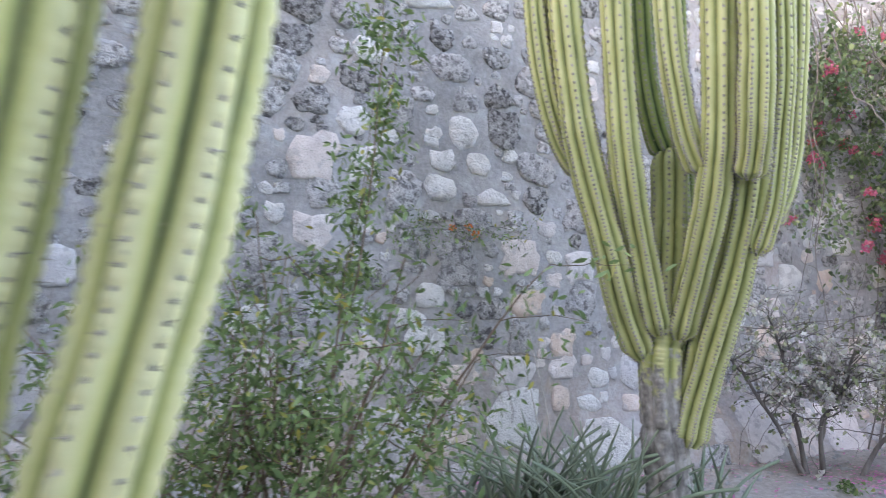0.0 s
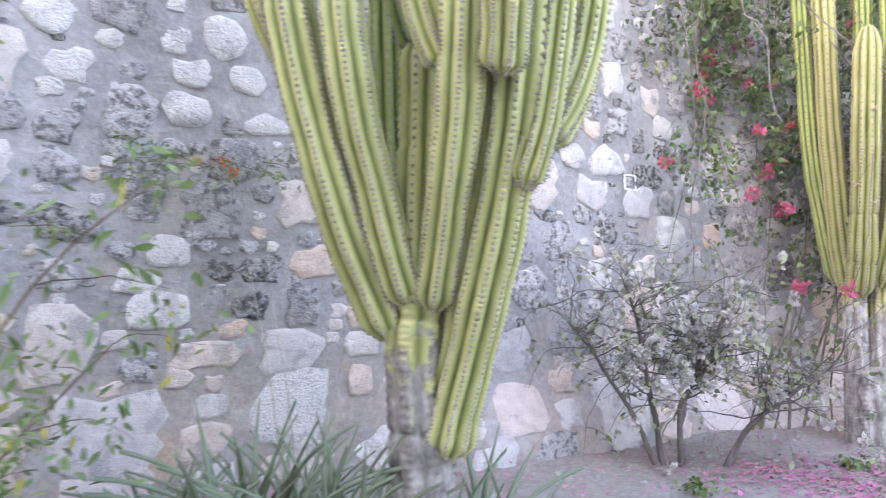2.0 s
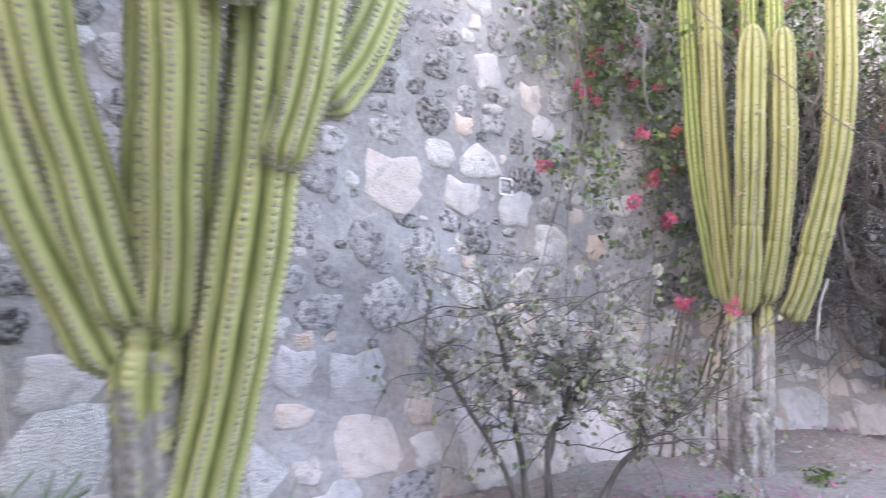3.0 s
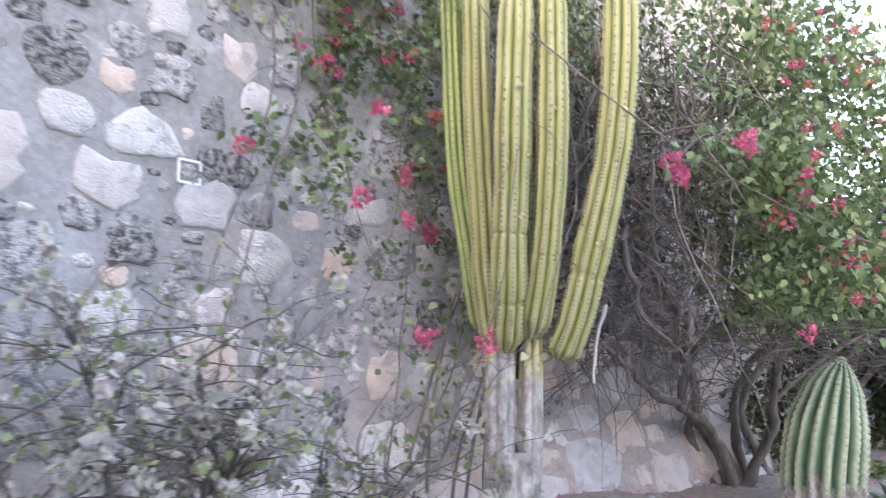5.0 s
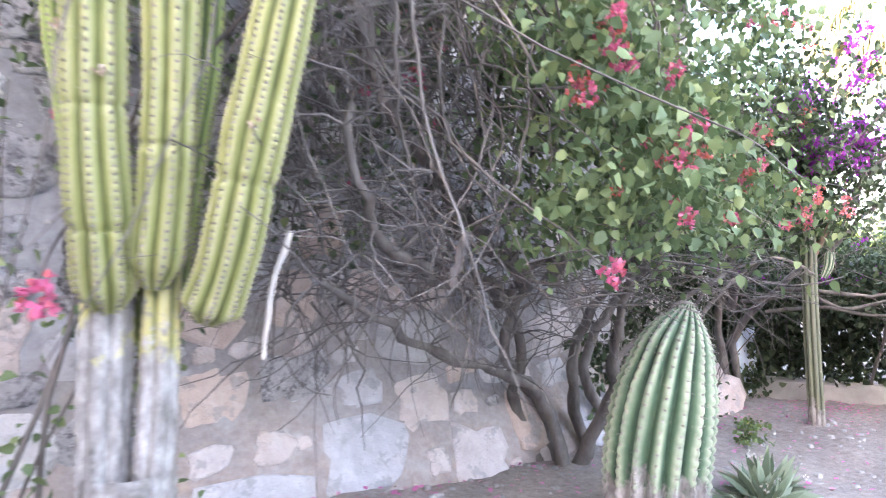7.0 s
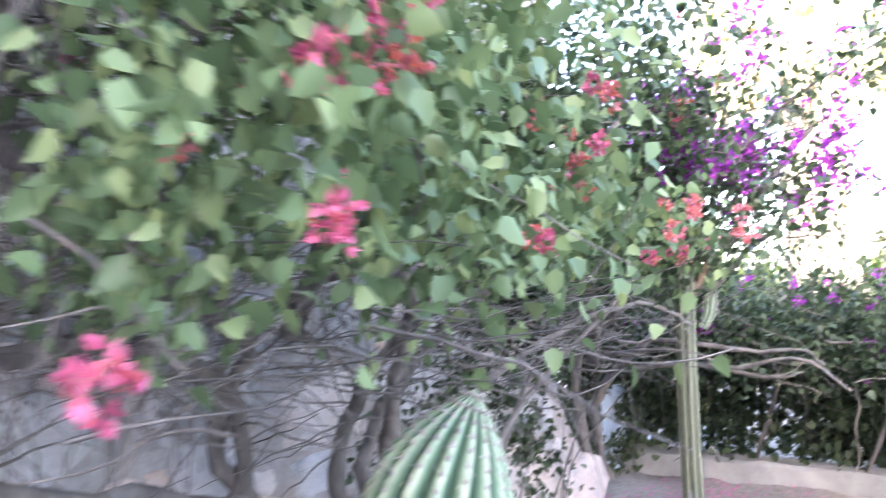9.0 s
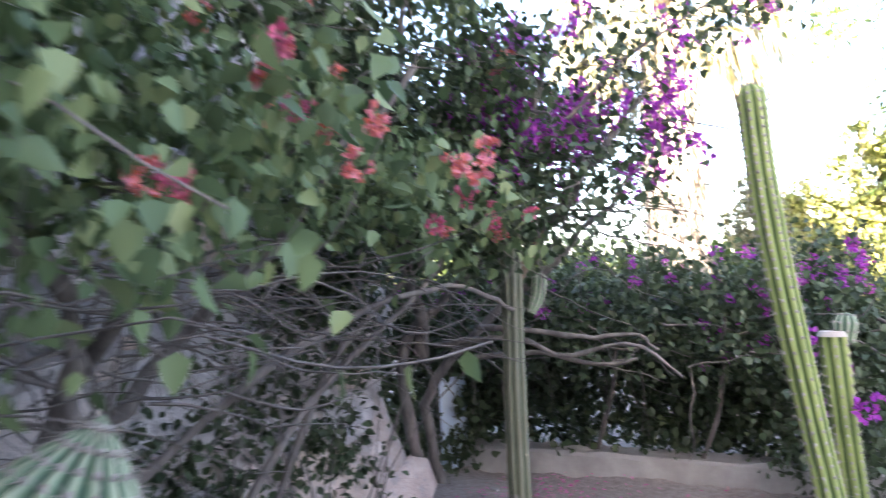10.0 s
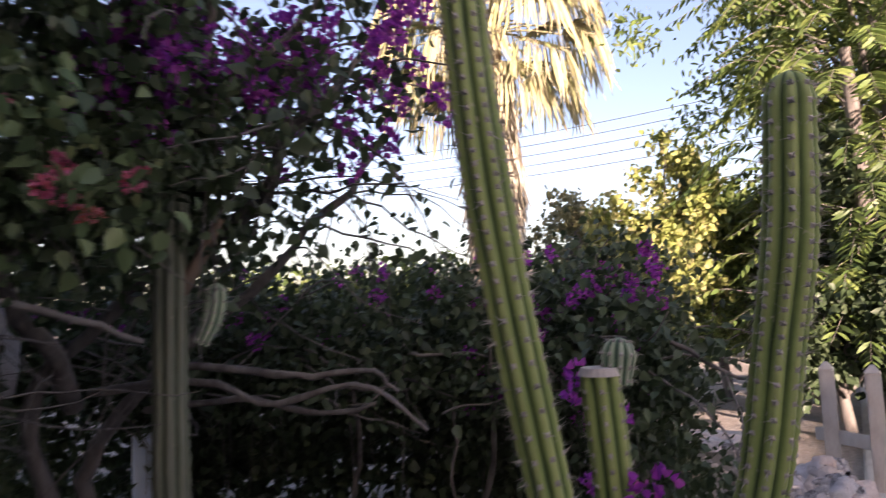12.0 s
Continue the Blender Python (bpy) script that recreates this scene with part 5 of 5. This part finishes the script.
# ---- palm ----
def palm():
    c = thing("fan_palm", (20.8, 11.8, 0.0), "tall fan palm with a thick skirt of dead fronds", "palm tree")
    h = Heap()
    h.add(*tube(np.array([(0, 0, z) for z in np.linspace(-0.1, 7.6, 14)]), 0.27 + 0.04 * rng.uniform(size=14), 14))
    piece("trunk", h.mesh("trunk", M_BARK_BROWN), c)
    n = 5200
    z, a = rng.uniform(0.6, 6.6, n), rng.uniform(0, 6.28, n)
    r = 0.33 + 0.08 * np.sin(z * 1.9) + 0.2 * np.clip(3.2 - z, 0, 2) + rng.uniform(-0.05, 0.2, n)
    at = np.column_stack([np.cos(a) * r, np.sin(a) * r, z])
    way = np.column_stack([np.cos(a) * 0.12, np.sin(a) * 0.12, -np.ones(n)]) + rng.normal(0, 0.08, (n, 3))
    v, f = scatter(at, way, rng.uniform(0.4, 0.95, n), BLADE_V * np.array([0.22, 1, 1]), BLADE_F, 0.1)
    piece("dead_frond_skirt", raw("dead_frond_skirt", v, f, M_THATCH), c, "grey skirt of dead hanging fronds", "stuff")
    for k in range(34):
        az = k * 2.4 + rng.uniform(-0.2, 0.2)
        el = 1.1 - 1.9 * (k / 33)
        out = np.array([math.cos(az), math.sin(az), 0])
        p = [(0, 0, 7.2), tuple(out * 0.9 * math.cos(el) + np.array([0, 0, 7.3 + 0.9 * math.sin(el)])), tuple(out * 1.7 * math.cos(el) + np.array([0, 0, 7.2 + 1.5 * math.sin(el)]))]
        line = spline(p, 8)
        fr = Heap()
        tv, tf = tube(line, np.linspace(0.03, 0.018, 8), 4)
        fr.add(np.asarray(tv), np.concatenate([tf[:, [0, 1, 2]], tf[:, [0, 2, 3]]]))
        m = 46
        fan = np.linspace(-1.25, 1.25, m)
        side = np.array([-out[1], out[0], 0])
        tip = (line[-1] - line[-2]) / np.linalg.norm(line[-1] - line[-2])
        way = np.cos(fan)[:, None] * tip + np.sin(fan)[:, None] * side
        at = line[-1] + way * 0.05
        v1, f1 = scatter(at, way, 0.75, BLADE_V * np.array([0.3, 1, 1]), BLADE_F, 0.7)
        fr.add(v1, f1)
        v2, f2 = scatter(at + way * 0.68, way * 0.35 + np.array([0, 0, -1.0]), rng.uniform(0.6, 1.25, m), BLADE_V * np.array([0.16, 1, 1]), BLADE_F, 0.3)
        fr.add(v2, f2)
        piece("frond", fr.mesh("frond", M_FROND), c)


palm()


# ---- trees and shrubs beyond ----
def tree(name, at, label, category, height, spread, leaves, size, mat, blade=False, trunk=0.14, low=0.3, seed=0, group="trees"):
    r = np.random.default_rng(seed)
    c = thing(name, at, label, category, group)
    h = Heap()
    top = np.array([r.normal(0, 0.1), r.normal(0, 0.1), height * 0.6])
    h.add(*tube(spline([(0, 0, -0.15), tuple(top * 0.5 + np.array([0.05, 0.03, 0])), tuple(top)], 10), np.linspace(trunk, trunk * 0.5, 10), 8))
    ends = []
    for _ in range(11):
        z0 = r.uniform(0.25, 0.6) * height
        a = r.uniform(0, 6.28)
        e = np.array([math.cos(a) * spread * r.uniform(0.5, 1), math.sin(a) * spread * r.uniform(0.5, 1), r.uniform(low + 0.2, 1.0) * height])
        s = top * (z0 / top[2])
        line = spline([tuple(s), tuple((s + e) / 2 + np.array([0, 0, 0.12 * height])), tuple(e)], 9)
        h.add(*tube(line, np.linspace(trunk * 0.4, trunk * 0.08, 9), 5))
        ends.append(line[4:])
    piece("trunk", h.mesh("trunk", M_BARK), c)
    ends = np.concatenate(ends)
    pts = ends[r.integers(len(ends), size=90)] + r.normal(0, spread * 0.17, (90, 3))
    pts = pts[pts[:, 2] > low * height * 0.8]
    foliage("crown", clumps(pts, spread * 0.10, leaves), size, mat, c, blade, 0.7)
    return c


def pinnate(name, at, label, height, fronds, seed):
    """A tree whose leaves are long feathers of small leaflets."""
    r = np.random.default_rng(seed)
    c = thing(name, at, label, "tree", "trees")
    h = Heap()
    h.add(*tube(spline([(0, 0, -0.15), (0.06, 0.05, height * 0.4), (-0.05, 0.1, height * 0.8)], 12), np.linspace(0.11, 0.05, 12), 8))
    leaf = Heap()
    for _ in range(fronds):
        z = r.uniform(0.18, 1.0) * height
        a = r.uniform(0, 6.28)
        o = np.array([math.cos(a), math.sin(a), 0])
        reach = r.uniform(0.4, 1.25)
        s = np.array([0, 0.05, z]) + o * r.uniform(0.1, 0.8)
        line = spline([tuple(s), tuple(s + o * reach * 0.5 + np.array([0, 0, 0.12])), tuple(s + o * reach + np.array([0, 0, -0.18]))], 16)
        h.add(*tube(line, np.linspace(0.006, 0.002, 16), 3))
        t = np.gradient(line, axis=0)
        t /= np.linalg.norm(t, axis=1)[:, None]
        sd = np.cross(t, np.array([0, 0, 1.0]))
        for sign in (-1, 1):
            v, f = scatter(line[3:], sd[3:] * sign + t[3:] * 0.5 + np.array([0, 0, -0.25]), 0.15 * np.sin(np.linspace(0.5, 2.8, 13)) + 0.03, BLADE_V * np.array([0.8, 1, 1]), BLADE_F, 0.8)
            leaf.add(v, f)
    piece("trunk", h.mesh("trunk", M_BARK), c)
    piece("foliage", leaf.mesh("foliage", M_LEAF_TREE), c, "feathery compound leaves", "stuff")


tree("small_tree", (16.0, 7.45, 0), "sunlit yellow-green tree beyond the hedge", "tree", 3.0, 0.75, 6500, 0.085, M_LEAF_SUNLIT, False, 0.06, 0.1, seed=3)
tree("small_tree", (14.6, 7.15, 0), "sunlit yellow-green shrub with thin leaves", "shrub", 1.75, 0.5, 3600, 0.075, M_LEAF_SUNLIT, True, 0.04, 0.1, seed=4, group="shrubs")
tree("small_tree", (16.6, 8.35, 0), "greyish half-dry tree beyond the hedge", "tree", 2.75, 0.7, 3600, 0.08, M_LEAF_GREY, seed=5)
tree("bamboo_shrub", (17.3, 6.85, 0), "dark dense shrub with narrow leaves", "shrub", 2.5, 0.95, 12000, 0.10, M_LEAF_TREE, True, 0.07, 0.1, seed=6, group="shrubs")
tree("shade_tree", (16.8, 5.1, 0), "tall leafy tree overhanging the pale path", "tree", 6.4, 2.0, 14000, 0.12, M_LEAF_TREE, True, 0.09, 0.3, seed=8)
tree("shade_tree", (19.5, 4.2, 0), "tall leafy tree far along the path", "tree", 7.0, 2.6, 9000, 0.16, M_LEAF_TREE, False, 0.2, 0.2, seed=9)
tree("dense_shrub", (17.4, 5.9, 0), "dark dense shrub behind the path", "shrub", 2.7, 1.2, 8000, 0.13, M_LEAF_TREE, False, 0.08, 0.05, seed=14, group="shrubs")
tree("dense_shrub", (16.3, 4.9, 0), "dark dense shrub behind the path", "shrub", 2.4, 1.1, 9000, 0.12, M_LEAF_SHADED, False, 0.08, 0.05, seed=15, group="shrubs")
tree("dense_shrub", (15.1, 5.55, 0), "dark dense shrub behind the path", "shrub", 1.25, 0.75, 6500, 0.09, M_LEAF_SHADED, False, 0.06, 0.03, seed=16, group="shrubs")
far = thing("far_hedge", (23.5, 6.0, 0), "long tall green hedge far behind the garden", "hedge")
foliage("foliage", local(far, clumps(cloud(900, (22.5, -8.0, 0.2), (24.5, 24.0, 2.3)), 0.25, 17000)), 0.24, M_LEAF_TREE, far)
limbs_of(far, [[(23.5, y, -0.2), (23.4, y + 0.2, 0.8), (23.6, y - 0.1, 1.8)] for y in range(-7, 24, 3)], 0.09, 0.04, M_BARK, "trunk", 6, 8)
pinnate("feather_leaf_tree", (15.6, 5.25, 0), "slender tree with long feathery leaves", 4.4, 250, 11)


# ---- low stone base, fence posts, rubble ----
def stack(name, centre, size, label, category, heap_like=False):
    c = thing(name, centre, label, category)
    w, d, hgt = size
    if not heap_like:
        bm = bmesh.new()
        bmesh.ops.create_cube(bm, size=1)
        bmesh.ops.scale(bm, vec=(w * 0.94, d * 0.94, hgt), verts=bm.verts[:])
        bmesh.ops.translate(bm, vec=(0, 0, hgt / 2 - 0.05), verts=bm.verts[:])
        bmesh.ops.bevel(bm, geom=bm.edges[:], offset=0.03, segments=2, affect="EDGES")
        part("mortar_core", bm, M_CONCRETE, c)
    for _ in range(70 if not heap_like else 46):
        ob = piece("stone", STONE_MESH[int(rng.choice([0, 2, 2, 4]))][rng.integers(10)], c)
        s = rng.uniform(0.09, 0.19)
        if heap_like:
            a, q = rng.uniform(0, 6.28), rng.uniform(0, 1) ** 0.6
            ob.location = (math.cos(a) * w * q / 2, math.sin(a) * d * q / 2, hgt * (1 - q) * rng.uniform(0.4, 1))
            ob.rotation_euler = Euler(rng.uniform(-0.7, 0.7, 3))
            ob.scale = (s, s, s * 1.1)
        else:
            face = rng.integers(3)
            z = rng.uniform(0.02, hgt - 0.06)
            if face == 0:
                ob.location, ob.rotation_euler = (rng.uniform(-w / 2, w / 2), -d * 0.46, z), Euler((radians(90), 0, 0))
            elif face == 1:
                ob.location, ob.rotation_euler = (-w * 0.46, rng.uniform(-d / 2, d / 2), z), Euler((radians(90), 0, radians(-90)))
            else:
                ob.location, ob.rotation_euler = (rng.uniform(-w / 2, w / 2), rng.uniform(-d / 2, d / 2), hgt - 0.06), Euler((0, 0, rng.uniform(0, 6)))
            ob.scale = (s, s * 0.75, s * 0.7)


stack("stone_pillar", (12.95, 6.33, -0.04), (0.55, 0.5, 0.47), "low square base of reddish rubble stones", "stone base")
stack("rubble_heap", (13.3, 5.72, 0.0), (0.8, 0.5, 0.22), "heap of loose stones beside the path", "stones", True)


def fence_post(x, y, hgt):
    c = thing("fence_post", (x, y, -0.04), "weathered pale wooden post beside the path", "post", "fence posts")
    box("shaft", (-0.045, -0.045, -0.1), (0.045, 0.045, hgt), M_DEADWOOD, c, 0.008)
    bm = bmesh.new()
    bmesh.ops.create_cone(bm, cap_ends=True, segments=4, radius1=0.066, radius2=0.015, depth=0.05, matrix=Matrix.Translation((0, 0, hgt + 0.025)) @ Matrix.Rotation(radians(45), 4, "Z"))
    part("cap", bm, M_DEADWOOD, c)


fence_post(13.65, 5.66, 0.78)
fence_post(13.45, 5.40, 0.78)
rail = thing("fence_rail", (13.35, 5.27, 0.2), "weathered pale wooden rail between the posts", "rail")
rail.rotation_euler = Euler((0, 0, 0.9))
box("board", (-0.35, -0.012, 0.05), (0.62, 0.012, 0.14), M_DEADWOOD, rail, 0.004)

# ---- overhead cables ----
for k in range(5):
    z = 5.0 + 0.42 * k
    line = spline([(34, 34 - k * 0.3, z + 2.4), (33, 14, z + 1.5), (34, -8 + k * 0.2, z + 2.6)], 30)
    hp = Heap()
    hp.add(*tube(line, 0.013, 5))
    tagged(piece("overhead_cable", hp.mesh("overhead_cable", M_CABLE)), "thin black overhead cable against the sky", "cable", "overhead cables")


# ---- small plants, petals and pebbles on the soil ----
def rosette(at, label):
    z = float(bank(at[0], at[1]))
    c = thing("spiny_rosette", (at[0], at[1], z), label, "succulent")
    n = 120
    d = unit(n)
    d[:, 2] = np.abs(d[:, 2]) * 0.9 + 0.1
    v, f = scatter(d * 0.03, d, rng.uniform(0.12, 0.28, n), BLADE_V * np.array([0.5, 1, 1]), BLADE_F, 0.5)
    piece("leaves", raw("leaves", v, f, M_AGAVE), c)
    kind = [bract_mesh("flower_cluster", M_WHITE, 0.014, 6, 0.02)]
    flowers(c, [Vector((at[0], at[1], z + 0.12)) + Vector(rng.normal(0, 0.09, 3)) for _ in range(9)], kind)


rosette((7.95, 6.45), "low grey spiny plant with dry cream flowers beside the barrel cactus")
rosette((8.15, 6.6), "low grey spiny plant with dry cream flowers")
for at in ((3.05, 5.35), (4.4, 5.9), (9.3, 7.6), (8.9, 7.3), (5.25, 6.25)):
    z = float(bank(*at))
    c = thing("weed", (at[0], at[1], z), "small green weed on the soil", "weed", "weeds")
    foliage("foliage", rng.normal(0, 0.055, (90, 3)) * np.array([1, 1, 0.5]) + np.array([0, 0, 0.05]), 0.04, M_LEAF_SHRUB, c)


def litter():
    n = 2600
    x = rng.uniform(-1.5, 11.5, n)
    gap = np.abs(rng.normal(0.5, 0.75, n)) + 0.28
    y = wall_y(np.minimum(x, 9.8)) - gap
    spot = np.array([(3.6, 5.6), (4.4, 6.0), (3.9, 5.5), (3.9, 5.8), (4.6, 5.6), (4.2, 5.4), (10.6, 7.9)])
    pk = rng.integers(0, len(spot), n // 2)
    x[: n // 2] = spot[pk, 0] + rng.normal(0, 0.32, n // 2)
    y[: n // 2] = spot[pk, 1] + rng.normal(0, 0.2, n // 2)
    y = np.minimum(y, wall_y(x) - 0.33)
    at = np.column_stack([x, y, bank(x, y) + 0.014])
    v, f = scatter(at, np.column_stack([rng.normal(0, 1, (n, 2)), rng.normal(0, 0.25, n)]), rng.uniform(0.022, 0.045, n), LEAF_V, LEAF_F, 0.95)
    tagged(piece("fallen_petals", raw("fallen_petals", v, f, M_PETAL), kind="stuff"), "pink and brown fallen petals on the soil", "petals")
    hp = Heap()
    for _ in range(700):
        px, gp = rng.uniform(-1.5, 10.5), abs(rng.normal(0.6, 0.7)) + 0.25
        py = float(wall_y(min(px, 9.8))) - gp
        s = rng.uniform(0.012, 0.05)
        sv, sf = SHAPES[rng.integers(10)]
        hp.add(sv * s * np.array([1, 1, 1.4]) + np.array([px, py, float(bank(px, py)) + 0.003]), sf)
    tagged(piece("pebbles", hp.mesh("pebbles", M_CONCRETE), kind="stuff"), "small grey stones lying on the soil", "pebbles")


litter()

# ---- the wall's stones ----
for kind, hp in enumerate(far_stone):
    if hp.n:
        piece("far_stones", hp.mesh("far_stones", STONE_MATS[kind]), wall, "", "stuff")
for me, m in stones:
    ob = piece("stone", me, wall)
    ob.matrix_basis = m
